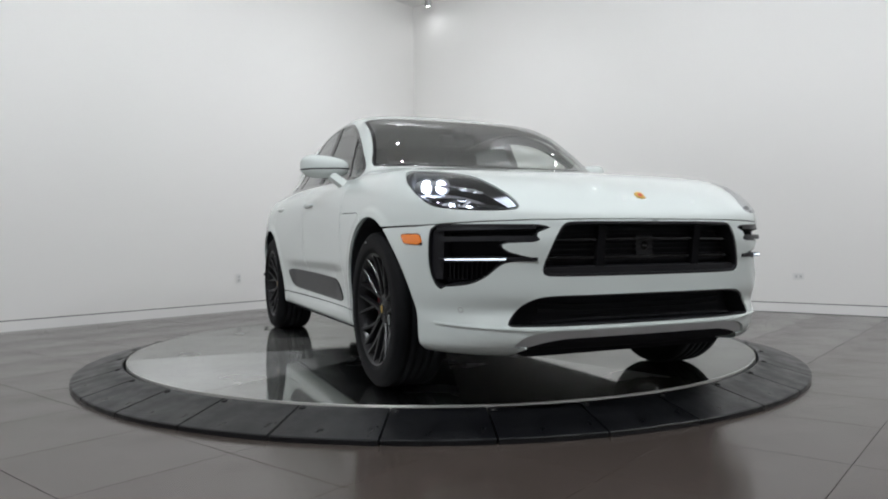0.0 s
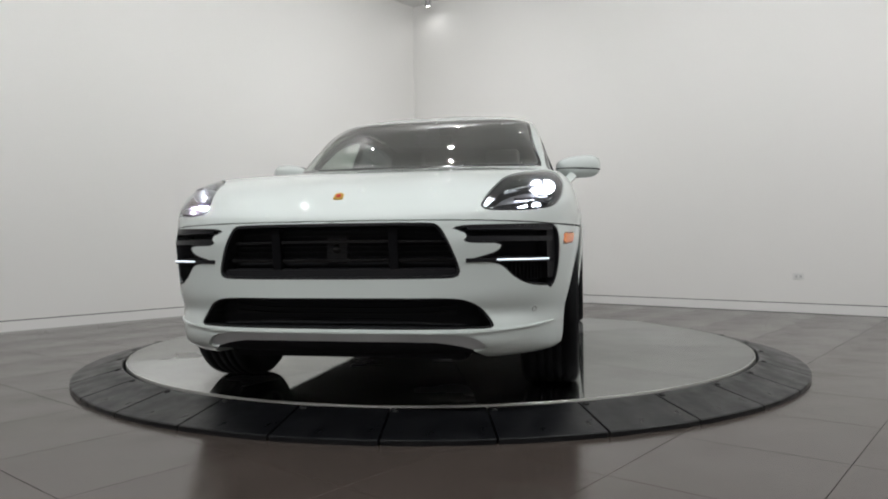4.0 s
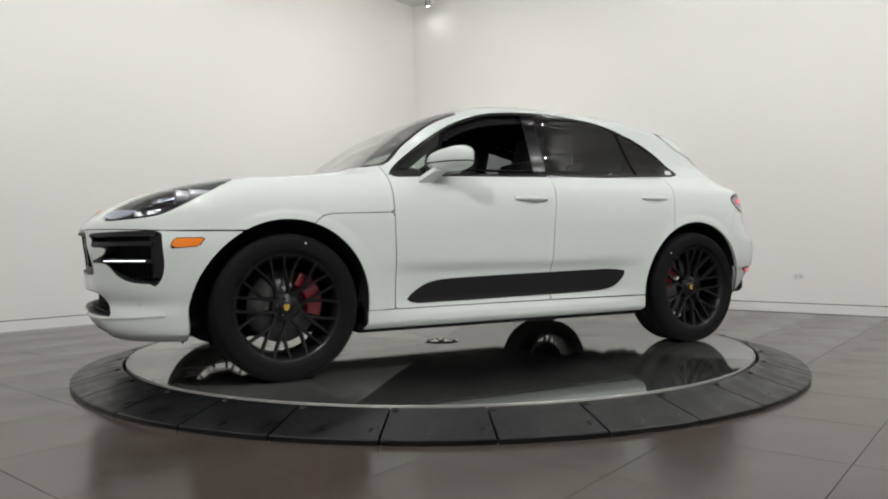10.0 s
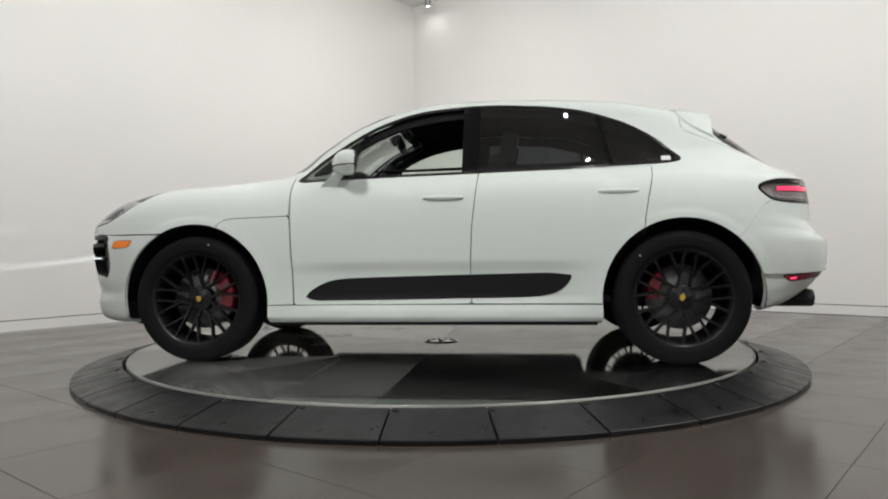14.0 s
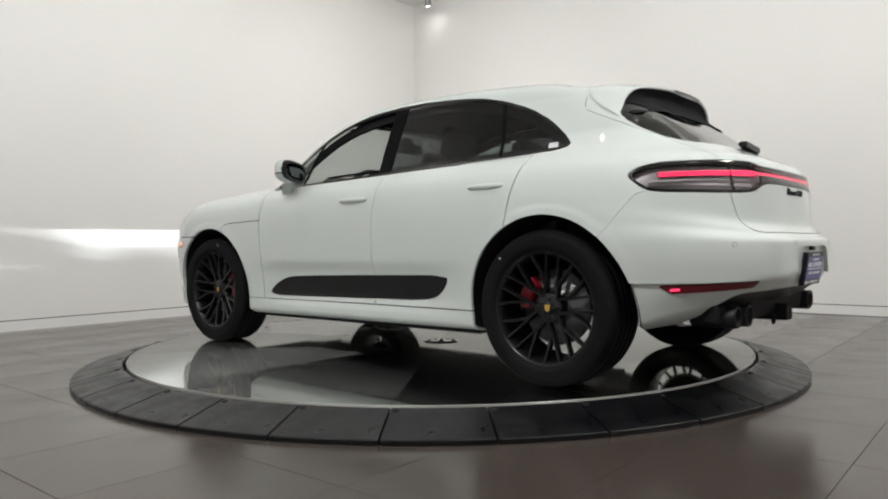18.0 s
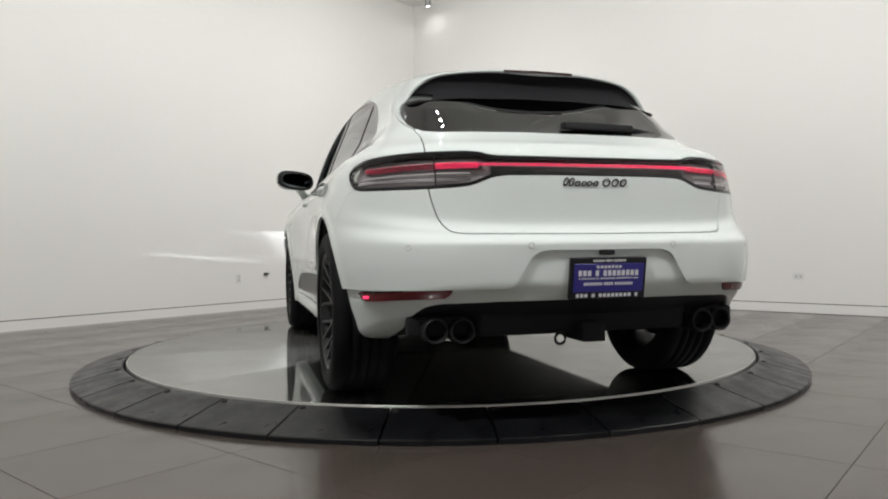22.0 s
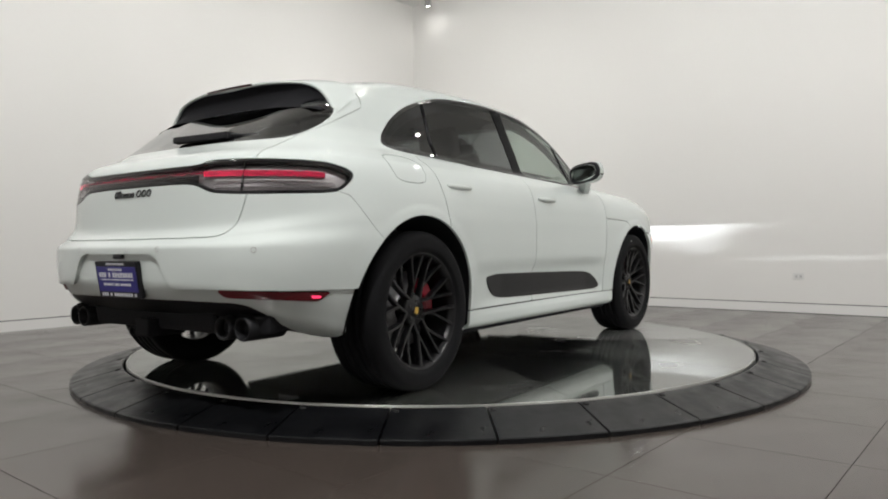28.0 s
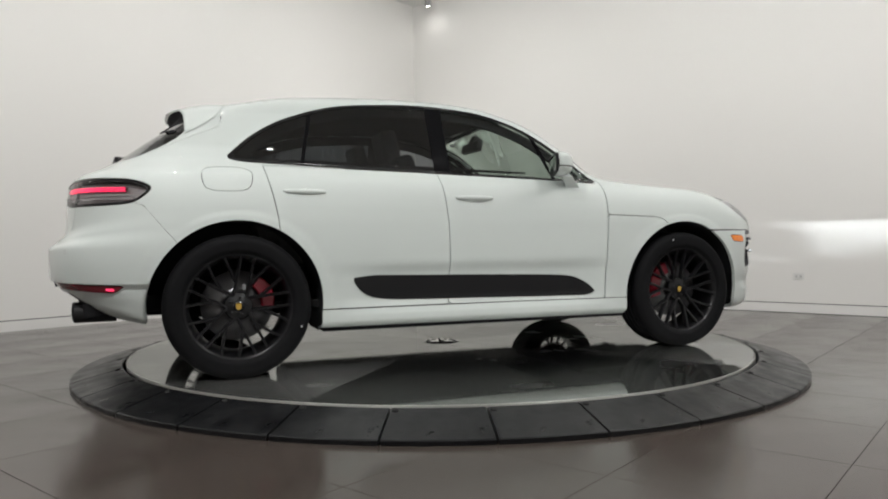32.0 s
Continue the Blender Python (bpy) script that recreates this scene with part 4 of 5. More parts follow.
def wheel(ax, side, phase):
    front = ax > 0
    width = 0.262 if front else 0.286
    root = put("wheel", RIM, WHEEL_BLACK, car, "black alloy wheel")
    out = 0.944 if front else 0.960            # outer face of the tyre from the car's middle
    centre = Vector((ax, side * (out - width / 2), HUB_Z)) + CAR_SHIFT
    turn = 0 if side > 0 else 180
    push = width / 2 - 0.126
    root.matrix_basis = Matrix.Translation(centre) @ pose(0, 0, 0, 0, 0, turn) @ Matrix.Translation((0, push, 0))
    tyre = put("tyre", tyre_mesh(width), TYRE, root, "black low-profile tyre")
    tyre.location = (0, -push, 0)
    mark = radians((105 if front else 45) if side > 0 else (75 if front else 200))
    put("tyre_mark", moved(lathe([(0.001, 0.0012), (0.0045, 0.001), (0.005, 0.0)], 12, "Y"), Matrix.Translation((0.333 * math.cos(mark), width / 2 + 0.0005, 0.333 * math.sin(mark)))), MARK, tyre)
    for i in range(5):
        for half_spoke in SPOKES:
            put("spoke", half_spoke, WHEEL_BLACK, root).matrix_basis = pose(0, 0, 0, 0, phase + 72 * i, 0)
    put("hub", HUB, WHEEL_BLACK, root)
    put("centre_cap", CAP, BLACK_GLOSS, root)
    put("cap_badge", BADGE, GOLD, root, "gold shield badge")
    for i in range(5):
        a = radians(-phase + 72 * i)
        put("wheel_bolt", NUT, BLACK_SATIN, root).location = (0.046 * math.cos(a), 0, 0.046 * math.sin(a))
    put("brake_disc", DISC_MESH, BRAKE, root, "dark steel brake disc").location = (0, -0.012, 0)
    put("brake_shield", SHIELD, CAVITY, root)
    back = (1 if front else -1) * (-1)         # calipers sit behind the front axle and ahead of the rear one
    ang = 180 if back * side < 0 else 0
    if front:
        tilt = 24 if ang == 0 else -24
    else:
        tilt = 25 if ang == 0 else -25
    put("brake_caliper", CAL_F if front else CAL_R, CALIPER, root, "red painted brake caliper").matrix_basis = pose(0, -0.012, 0, 0, -ang - tilt, 0)


for ax in (AXLE_F, AXLE_R):
    for side in (1, -1):
        wheel(ax, side, (-6 if side > 0 else -18) if ax > 0 else -28.5)


# wheel wells and the underside
def skin_y(x, z):
    """Half width of the skin beside a wheel opening."""
    d = np.hypot(SKIN[:, :, 0] - x, SKIN[:, :, 2] - z) + 9 * (SKIN[:, :, 1] < 0.5)
    return float(SKIN[:, :, 1].flat[int(np.argmin(d))])


def well(ax, side):
    verts, faces, n, low = [], [], 36, -20
    for i in range(n + 1):
        a = radians(low) + radians(180 - 2 * low) * i / n if ax > 0 else radians(-20) + radians(208) * i / n
        lo, hi = 0.30, 0.70
        for _ in range(24):
            r = (lo + hi) / 2
            if float(arch_gap(ax + r * math.cos(a), HUB_Z + r * math.sin(a), ax)) < 0.003:
                lo = r
            else:
                hi = r
        x, z = ax + r * math.cos(a), HUB_Z + r * math.sin(a)
        verts += [(x, side * min(0.938, skin_y(x, z) - 0.008), z), (x, side * 0.52, z)]
    for i in range(n):
        faces.append((2 * i, 2 * i + 1, 2 * i + 3, 2 * i + 2))
    # inner wall above the axle
    hubs = [2 * i + 1 for i in range(n + 1) if HUB_Z - 0.02 < verts[2 * i + 1][2]]
    faces.append(tuple(hubs))
    me = mesh_of("wheel_well", verts, faces, False)
    return moved(me, Matrix.Translation(CAR_SHIFT))


for ax in (AXLE_F, AXLE_R):
    for side in (1, -1):
        put("wheel_well", well(ax, side), BLACK_MATT, car, "black wheel-arch liner")
under = bmesh.new()
for x0, x1, w in ((1.0, 2.12, 0.50), (-0.95, 1.0, 0.84), (-2.10, -0.95, 0.50)):
    geo = bmesh.ops.create_cube(under, size=1)["verts"]
    for v in geo:
        v.co = Vector(((x0 + x1) / 2 + v.co.x * (x1 - x0 - 0.004), v.co.y * 2 * w, 0.235 + v.co.z * 0.05 + (0.10 if x1 < -0.9 else 0)))
for x0, x1, w, z in ((0.9, 1.75, 0.50, 0.30), (-1.75, -0.9, 0.50, 0.40)):
    geo = bmesh.ops.create_cube(under, size=1)["verts"]
    for v in geo:
        v.co = Vector(((x0 + x1) / 2 + v.co.x * (x1 - x0), v.co.y * 2 * w, z + v.co.z * 0.22))
bmesh.ops.transform(under, matrix=Matrix.Translation(CAR_SHIFT), verts=under.verts[:])
put("underbody", under, CAVITY, car, "black underbody panels")
for ax, z in ((AXLE_F, 0.33), (AXLE_R, 0.33)):
    put("axle", moved(tube([(ax, -0.80, z), (ax, 0.80, z)], 0.045, 12), Matrix.Translation(CAR_SHIFT)), CAVITY, car)


# ---- details laid on the skin ----
def on_skin(s, z, rear=False, lift=0.0, side=1):
    """The point of the skin at a run s from the nose's (or the tail's) middle and at height z, lifted along its normal."""
    run = run_rear if rear else run_front
    def at(s_, z_):
        pts = []
        for i in range(0, ROWS * 3 // 4, 2):
            r = run[i]
            if rear:
                pts.append([np.interp(s_, r[::-1], SKIN[i, ::-1, c]) for c in range(3)])
            else:
                pts.append([np.interp(s_, r, SKIN[i, :, c]) for c in range(3)])
        pts = np.array(pts)
        return np.array([np.interp(z_, pts[:, 2], pts[:, c]) for c in range(3)])
    p = at(s, z)
    if lift:
        a, b = at(s + 0.01, z) - p, at(s, z + 0.01) - p
        n = np.cross(a, b)
        n /= np.linalg.norm(n)
        if n[0] * (-1 if rear else 1) < 0 and abs(n[0]) > 0.2 or (abs(n[0]) <= 0.2 and n[1] < 0):
            n = -n
        p = p + lift * n
    return Vector((p[0], p[1] * side, p[2])) + CAR_SHIFT


def ribbon(stations, height, thick, rear=False, lift=0.0, side=1):
    """A bar that follows the skin through (s, z) stations; thick is its depth inwards."""
    verts, faces = [], []
    for s, z in stations:
        sd = side if s >= 0 else -side
        for dz, dl in ((-height / 2, lift), (height / 2, lift), (height / 2, lift - thick), (-height / 2, lift - thick)):
            verts.append(on_skin(abs(s), z + dz, rear, dl if dl else 1e-5, sd))
    n = len(stations)
    for i in range(n - 1):
        for q in range(4):
            p = (q + 1) % 4
            faces.append((i * 4 + q, (i + 1) * 4 + q, (i + 1) * 4 + p, i * 4 + p))
    faces += [(0, 1, 2, 3), ((n - 1) * 4 + 3, (n - 1) * 4 + 2, (n - 1) * 4 + 1, (n - 1) * 4)]
    return mesh_of("ribbon", verts, faces)


def steps(a, b, z, n, z2=None):
    return [(a + (b - a) * i / n, z + ((z2 if z2 is not None else z) - z) * i / n) for i in range(n + 1)]


# grilles
for z in (0.690, 0.615):
    put("grille_bar", ribbon(steps(-0.50, 0.50, z, 24), 0.010, 0.02, lift=-0.030), BLACK_GLOSS, bumper_f, "gloss black grille bar")
put("grille_foot", ribbon(steps(-0.49, 0.49, 0.566, 24), 0.030, 0.03, lift=-0.018), BLACK_SATIN, bumper_f)
for y in (-0.245, 0.245):
    put("grille_post", ribbon([(y - 0.018, 0.655), (y + 0.018, 0.655)], 0.195, 0.03, lift=-0.020), PILLAR, bumper_f, "black grille post")
for i in range(9):
    put("grille_slat", ribbon(steps(-0.49, 0.49, 0.575 + 0.022 * i, 16), 0.006, 0.012, lift=-0.062), BLACK_MATT, bumper_f)
put("front_sensor", box(2.215 + CAR_SHIFT.x, 2.250 + CAR_SHIFT.x, CAR_SHIFT.y - 0.045, CAR_SHIFT.y + 0.045, 0.605, 0.715, 0.008), BLACK_SATIN, bumper_f, "black radar cover")
put("front_camera", moved(lathe([(0.001, 0.006), (0.014, 0.006), (0.018, 0.0)], 20, "X"), Matrix.Translation(Vector((2.250, 0, 0.665)) + CAR_SHIFT)), BLACK_GLOSS, bumper_f)
for z in (0.368,):
    put("lower_bar", ribbon(steps(-0.53, 0.53, z, 24), 0.007, 0.02, lift=-0.040), BLACK_SATIN, bumper_f)
for i in range(5):
    put("grille_slat", ribbon(steps(-0.50, 0.50, 0.355 + 0.022 * i, 16), 0.005, 0.012, lift=-0.070), BLACK_MATT, bumper_f)
put("splitter_lip", ribbon(steps(-0.96, -0.56, 0.358, 14, 0.336) + steps(-0.54, 0.54, 0.334, 24) + steps(0.56, 0.96, 0.336, 14, 0.358), 0.008, 0.014, lift=0.006), PAINT, bumper_f)

for s in (1, -1):
    # intake blades and the daytime lamp
    put("intake_blade", ribbon([(0.530, 0.616), (0.60, 0.617), (0.68, 0.617), (0.80, 0.616), (0.945, 0.614)], 0.016, 0.05, lift=0.003, side=s), BLACK_SATIN, bumper_f, "black intake blade")
    put("daytime_lamp", ribbon(steps(0.655, 0.908, 0.6185, 10), 0.0048, 0.006, lift=0.0065, side=s), WHITE_GLOW, bumper_f, "white daytime running light strip")
    put("intake_fin", ribbon(steps(0.53, 0.95, 0.700, 10), 0.020, 0.04, lift=-0.003, side=s), BLACK_SATIN, bumper_f, "black intake fin")
    put("intake_fin", ribbon(steps(0.54, 0.96, 0.744, 10), 0.016, 0.04, lift=-0.004, side=s), BLACK_SATIN, bumper_f, "black intake fin")
    put("intake_wall", ribbon([(0.925, 0.64), (0.985, 0.64)], 0.205, 0.05, lift=-0.012, side=s), BLACK_SATIN, bumper_f)
    for i in range(9):
        a = 0.735 + 0.021 * i
        put("intake_vane", ribbon([(a, 0.568), (a + 0.006, 0.568)], 0.072, 0.02, lift=-0.035, side=s), BLACK_MATT, bumper_f)
    # headlamp inside: a slim beam projector behind its slot, four bright points and dark bezels
    lamp = HEADLAMPS[s]
    origin = on_skin(0.91, 0.902, lift=-0.06, side=s)
    Z0, LEN = origin.z, 0.05
    WI, WO = (0.10, 0.034)                     # half widths towards the nose and towards the wheel
    Y0, Y1 = (-WI, WO) if s > 0 else (-WO, WI)
    def slab_box(x0, x1, y0, y1, z0, z1):
        return box(origin.x + x0, origin.x + x1, origin.y + y0, origin.y + y1, z0, z1)
    shell_bm = bmesh.new()
    for b in ((-LEN - 0.004, 0.0, Y0, Y1, Z0 + 0.006, Z0 + 0.010), (-LEN - 0.004, 0.0, Y0, Y1, Z0 - 0.0105, Z0 - 0.0065), (-LEN - 0.008, -LEN - 0.002, Y0, Y1, Z0 - 0.0105, Z0 + 0.010),
              (-0.002, 0.0, Y0, Y1, Z0 + 0.0012, Z0 + 0.010), (-LEN, 0.0, Y0 - 0.002, Y0 + 0.002, Z0 - 0.0105, Z0 + 0.010), (-LEN, 0.0, Y1 - 0.002, Y1 + 0.002, Z0 - 0.0105, Z0 + 0.010)):
        part_bm = slab_box(*b)
        tmp = bpy.data.meshes.new("tmp")
        part_bm.to_mesh(tmp)
        part_bm.free()
        shell_bm.from_mesh(tmp)
        bpy.data.meshes.remove(tmp)
    put("projector", shell_bm, CAVITY, lamp, "black beam projector box")
    put("beam_source", mesh_of("beam", [(origin.x - LEN + 0.002, origin.y + dy, Z0 + dz) for dy, dz in ((-0.020, 0.0006), (0.020, 0.0006), (0.020, 0.0012), (-0.020, 0.0012))], [(0, 1, 2, 3)]), BEAM, lamp, "white beam light source")
    for a, z, k in ((0.790, 0.848, 0.72), (0.880, 0.846, 0.72), (0.850, 0.948, 1.15), (0.935, 0.950, 1.15)):
        p = on_skin(a, z, lift=-0.030, side=s)
        cup = moved(lathe([(0.0245 * k, -0.088), (0.026 * k, -0.04), (0.028 * k, 0.004), (0.031 * k, 0.0), (0.027 * k, -0.090)], 24, "X"), Matrix.Translation(p))
        put("lamp_cup", cup, LAMP_GREY, lamp, "bright reflector cup")
        put("lamp_point", moved(lathe([(0.001, -0.08 * k), (0.0243 * k, -0.081 * k)], 20, "X"), Matrix.Translation(p)), POINT_GLOW, lamp, "white light point")
    put("lamp_bezel", ribbon(steps(0.63, 1.02, 0.842, 14, 0.892), 0.010, 0.012, lift=-0.030, side=s), BLACK_GLOSS, lamp)
    put("lamp_bezel", ribbon(steps(0.68, 0.96, 0.925, 12, 0.985), 0.008, 0.012, lift=-0.030, side=s), CHROME, lamp)

# tail lamp: a red light line over its width with a bolder bar at each end
def light_fins(s0, s1, z0, z1, height, lift, side, tilt, glow_side):
    """Slim fins set at a tilt to the car's axis; their glowing faces look to the left (1) or the right (-1), their dark backs the other way."""
    n = int(abs(s1 - s0) / 0.0075)
    sets = []
    for shift in (0.0, -0.0005 * glow_side):
        verts, faces = [], []
        for i in range(n + 1):
            t = i / n
            st, z = s0 + (s1 - s0) * t, z0 + (z1 - z0) * t
            p = on_skin(abs(st), z, True, lift, side if st >= 0 else -side)
            c, d = 0.008 * math.cos(radians(tilt)), 0.008 * math.sin(radians(tilt)) * glow_side
            k = len(verts)
            for e, h in ((-0.5, -0.5), (0.5, -0.5), (0.5, 0.5), (-0.5, 0.5)):
                verts.append((p.x + 0.004 + c * e, p.y - d * e + shift, p.z + height * h))
            faces.append((k, k + 1, k + 2, k + 3))
        sets.append(mesh_of("fins", verts, faces))
    return sets


# fins and dark backs are added so the red shows only from chosen sides
def light_row(name, label, *row):
    glow, dark = light_fins(*row)
    put(name, glow, RED_GLOW, tail, label)
    put("fin_back", dark, CAVITY, tail)


light_row("light_line", "red light line", -0.47, 0.63, 0.986, 0.984, 0.010, -0.006, 1, -3, 1)
light_row("light_bar", "red light bar", 0.47, 0.63, 0.983, 0.980, 0.024, -0.007, 1, -2, 1)
light_row("light_bar", "red light bar", 0.45, 0.97, 0.983, 0.974, 0.020, -0.008, -1, 6, 1)
for s in (1, -1):
    light_row("light_bar", "red light bar", 0.64 if s > 0 else 0.45, 0.97, 0.980, 0.974, 0.022, -0.007, s, 30, s)
    # added dark strip that hides the red cast on the housing
    put("lamp_backing", ribbon(steps(0.45, 0.98, 0.980, 24, 0.973), 0.026, 0.002, True, -0.0175, s), LAMP_DARK, tail)
    put("lamp_joint", ribbon([(0.632, 0.962), (0.6365, 0.962)], 0.130, 0.012, True, 0.0005, s), BLACK_GLOSS, tail, "dark joint between the lamp halves")
put("lamp_shade", ribbon(steps(-0.42, 0.42, 0.960, 40), 0.030, 0.010, True, -0.006), BLACK_GLOSS, tail)
for s in (1, -1):
    put("light_edge", ribbon(steps(0.47, 0.98, 0.996, 24, 0.986), 0.0035, 0.006, True, -0.012, s), SENSOR_RING, tail)
    put("light_guide", ribbon(steps(0.50, 1.03, 0.928, 24, 0.930), 0.012, 0.008, True, -0.014, s), CHROME, tail)
    put("light_guide", ribbon(steps(0.50, 1.02, 0.953, 24, 0.948), 0.006, 0.008, True, -0.016, s), SENSOR_RING, tail)
    # short glowing red bar near the reflector's outer end
    put("reflector_glow", ribbon(steps(0.99, 1.03, 0.473, 2, 0.471), 0.010, 0.003, True, -0.007, s), RED_GLOW, bumper_r, "small glowing red bar on the reflector")

# number plate in its black frame; its writing as plain bars
plate_at = Matrix.Translation(Vector((-2.340, -0.014, 0.544)) + CAR_SHIFT) @ pose(0, 0, 0, 0, -9, 0)
NAVY = material("blue_plate_face", (0.035, 0.03, 0.22), 0.3, vary=0.1, scale=40)
PLATE_INK = material("white_plate_ink", (0.75, 0.75, 0.78), 0.4)
frame_bm = box(-0.012, 0.010, -0.160, 0.160, -0.080, 0.080, 0.005)
plate_frame = put("plate_frame", moved(put_mesh(frame_bm), plate_at), BLACK_SATIN, bumper_r, "black number-plate frame")
put("number_plate", moved(put_mesh(box(-0.0145, -0.012, -0.148, 0.148, -0.052, 0.058, 0.001, 1)), plate_at), NAVY, plate_frame, "navy blue dealer plate with white bars")
# each line: number of blocks in its words, height, middle, width of a block, gap, depth of the face it lies on
for words, h, zm, w, gap, face in (((8, 5, 8), 0.008, 0.0690, 0.0040, 0.0022, -0.0120), ((7,), 0.010, 0.0455, 0.0105, 0.0050, -0.0145), ((3, 1, 8), 0.021, 0.0215, 0.0135, 0.0058, -0.0145), ((1, 8, 2, 9, 10, 3), 0.006, 0.0010, 0.0046, 0.0024, -0.0145),
                                   ((8, 4, 8), 0.011, -0.0200, 0.0068, 0.0030, -0.0145), ((3, 1, 8, 1), 0.014, -0.0650, 0.0125, 0.0052, -0.0120)):
    total = sum(words) * (w + gap) + (len(words) - 1) * w
    y = total / 2
    line = bmesh.new()
    for count_ in words:
        for _ in range(count_):
            geo = bmesh.ops.create_cube(line, size=1)["verts"]
            for v in geo:
                v.co = Vector((face - 0.0004 + v.co.x * 0.0012, y - w / 2 + v.co.y * w, zm + v.co.z * h))
            y -= w + gap
        y -= w
    put("writing_bar", moved(put_mesh(line), plate_at), PLATE_INK, plate_frame)
put("plate_light", moved(put_mesh(box(-0.02, 0.02, -0.03, 0.03, -0.010, 0.010, 0.006)), Matrix.Translation(Vector((-2.335, -0.012, 0.642)) + CAR_SHIFT)), BLACK_SATIN, bumper_r, "black plate light and camera")

# dark script on the tailgate, as plain slanted loops
def loop_at(mid, w, h, turns=20):
    path = []
    for k in range(turns):
        a = 2 * math.pi * k / turns
        dy, dz = w / 2 * math.cos(a), h / 2 * math.sin(a)
        yy = mid - dy - dz * 0.35
        path.append(on_skin(abs(yy), 0.902 + h / 2 + dz, True, 0.004, 1 if yy >= 0 else -1))
    return tube(path, 0.0027, 6, True)


strokes = bmesh.new()
at = 0.120
for w, h, skip in ((0.018, 0.029, 0.024), (0.018, 0.029, 0.025), (0.020, 0.017, 0.027), (0.017, 0.017, 0.024), (0.020, 0.017, 0.027), (0.018, 0.017, 0.046), (0.030, 0.027, 0.039), (0.026, 0.027, 0.036), (0.024, 0.027, 0.026)):
    piece = loop_at(at, w, h)
    strokes.from_mesh(piece)
    bpy.data.meshes.remove(piece)
    at -= skip
put("badge_strokes", strokes, BLACK_MATT, gate_ob, "black badge strokes")

# crest on the hood
crest = on_skin(0.0, 0.876, lift=0.004)
crest_turn = Matrix.Translation(crest) @ pose(0, 0, 0, 0, 38, 0)
bm = bmesh.new()
ring = [bm.verts.new((x, y, 0.002)) for x, y in ((-0.026, 0), (-0.015, -0.018), (0.018, -0.020), (0.024, 0), (0.018, 0.020), (-0.015, 0.018))]
bm.faces.new(ring)
ext = bmesh.ops.extrude_face_region(bm, geom=bm.faces[:])
bmesh.ops.translate(bm, verts=[e for e in ext["geom"] if isinstance(e, bmesh.types.BMVert)], vec=(0, 0, -0.006))
bmesh.ops.transform(bm, matrix=crest_turn, verts=bm.verts[:])
crest_ob = put("hood_crest", bm, GOLD, car, "small gold shield on the hood")
put("crest_field", moved(put_mesh(box(-0.009, 0.010, -0.009, 0.009, 0.001, 0.0035)), crest_turn), RED_ENAMEL, crest_ob)

# parking sensors
for s_, z, rear in ((0.30, 0.672, True), (0.765, 0.666, True), (0.83, 0.415, False)):
    for s in (1, -1):
        p = on_skin(s_, z, rear, 0.0006, s)
        q = on_skin(s_, z, rear, 0.02, s)
        d = (q - p).normalized()
        m = Matrix.Translation(p) @ d.to_track_quat("Z", "Y").to_matrix().to_4x4()
        put("parking_sensor", moved(lathe([(0.0085, 0.0), (0.0095, 0.0012), (0.0115, 0.0012), (0.0125, 0.0)], 20, "Z"), m), SENSOR_RING, bumper_r if rear else bumper_f)

# exhaust pipes and the trailer socket
for y in (0.629, 0.527, -0.532, -0.634):
    pipe = moved(lathe([(0.036, 0.12), (0.040, 0.004), (0.043, 0.0), (0.048, 0.002), (0.050, 0.008), (0.050, 0.20)], 32, "X"), Matrix.Translation(Vector((-2.218 + 0.16 * (abs(y) - 0.5), y, 0.348)) + CAR_SHIFT))
    put("exhaust_pipe", pipe, BLACK_SATIN, car, "black exhaust tailpipe")
    put("pipe_core", moved(lathe([(0.001, 0.09), (0.039, 0.09)], 20, "X"), Matrix.Translation(Vector((-2.218 + 0.16 * (abs(y) - 0.5), y, 0.348)) + CAR_SHIFT)), CAVITY, car)
for s in (1, -1):
    put("exhaust_fairing", moved(put_mesh(box(-0.17, 0.20, -0.125, 0.125, -0.022, 0.058, 0.02, 3)), Matrix.Translation(Vector((-1.990, s * 0.582, 0.354)) + CAR_SHIFT) @ pose(0, 0, 0, 0, -4, -9 * s)), BLACK_MATT, car, "black exhaust surround")
put("rear_valance", moved(put_mesh(box(-0.17, 0.10, -0.46, 0.46, -0.045, 0.06, 0.025, 3)), Matrix.Translation(Vector((-2.02, 0, 0.382)) + CAR_SHIFT) @ pose(0, 0, 0, 0, -8, 0)), BLACK_MATT, car, "black rear valance")
put("tow_receiver", box(-2.24 + CAR_SHIFT.x, -2.05 + CAR_SHIFT.x, -0.04, 0.06, 0.285, 0.365, 0.008), BLACK_MATT, car, "black tow receiver")
put("tow_ring", moved(tube([(0, 0.022 * math.cos(a), 0.022 * math.sin(a)) for a in np.linspace(0, 2 * math.pi, 17)[:-1]], 0.006, 8, True), Matrix.Translation(Vector((-2.20, 0.12, 0.30)) + CAR_SHIFT)), BLACK_MATT, car)


# roof spoiler: a white wing with a black underside that reaches down to the rear window
SPOIL_LIP = ((-1.745, 0.0, 1.474), (-1.732, 0.191, 1.473), (-1.706, 0.338, 1.466), (-1.674, 0.477, 1.447), (-1.656, 0.541, 1.418), (-1.650, 0.584, 1.378), (-1.648, 0.614, 1.332), (-1.650, 0.637, 1.296))
SPOIL_BASE = ((-1.420, 0.0, 1.521), (-1.423, 0.20, 1.517), (-1.430, 0.36, 1.504), (-1.440, 0.49, 1.487), (-1.452, 0.564, 1.460), (-1.475, 0.590, 1.422), (-1.540, 0.628, 1.362), (-1.650, 0.651, 1.296))


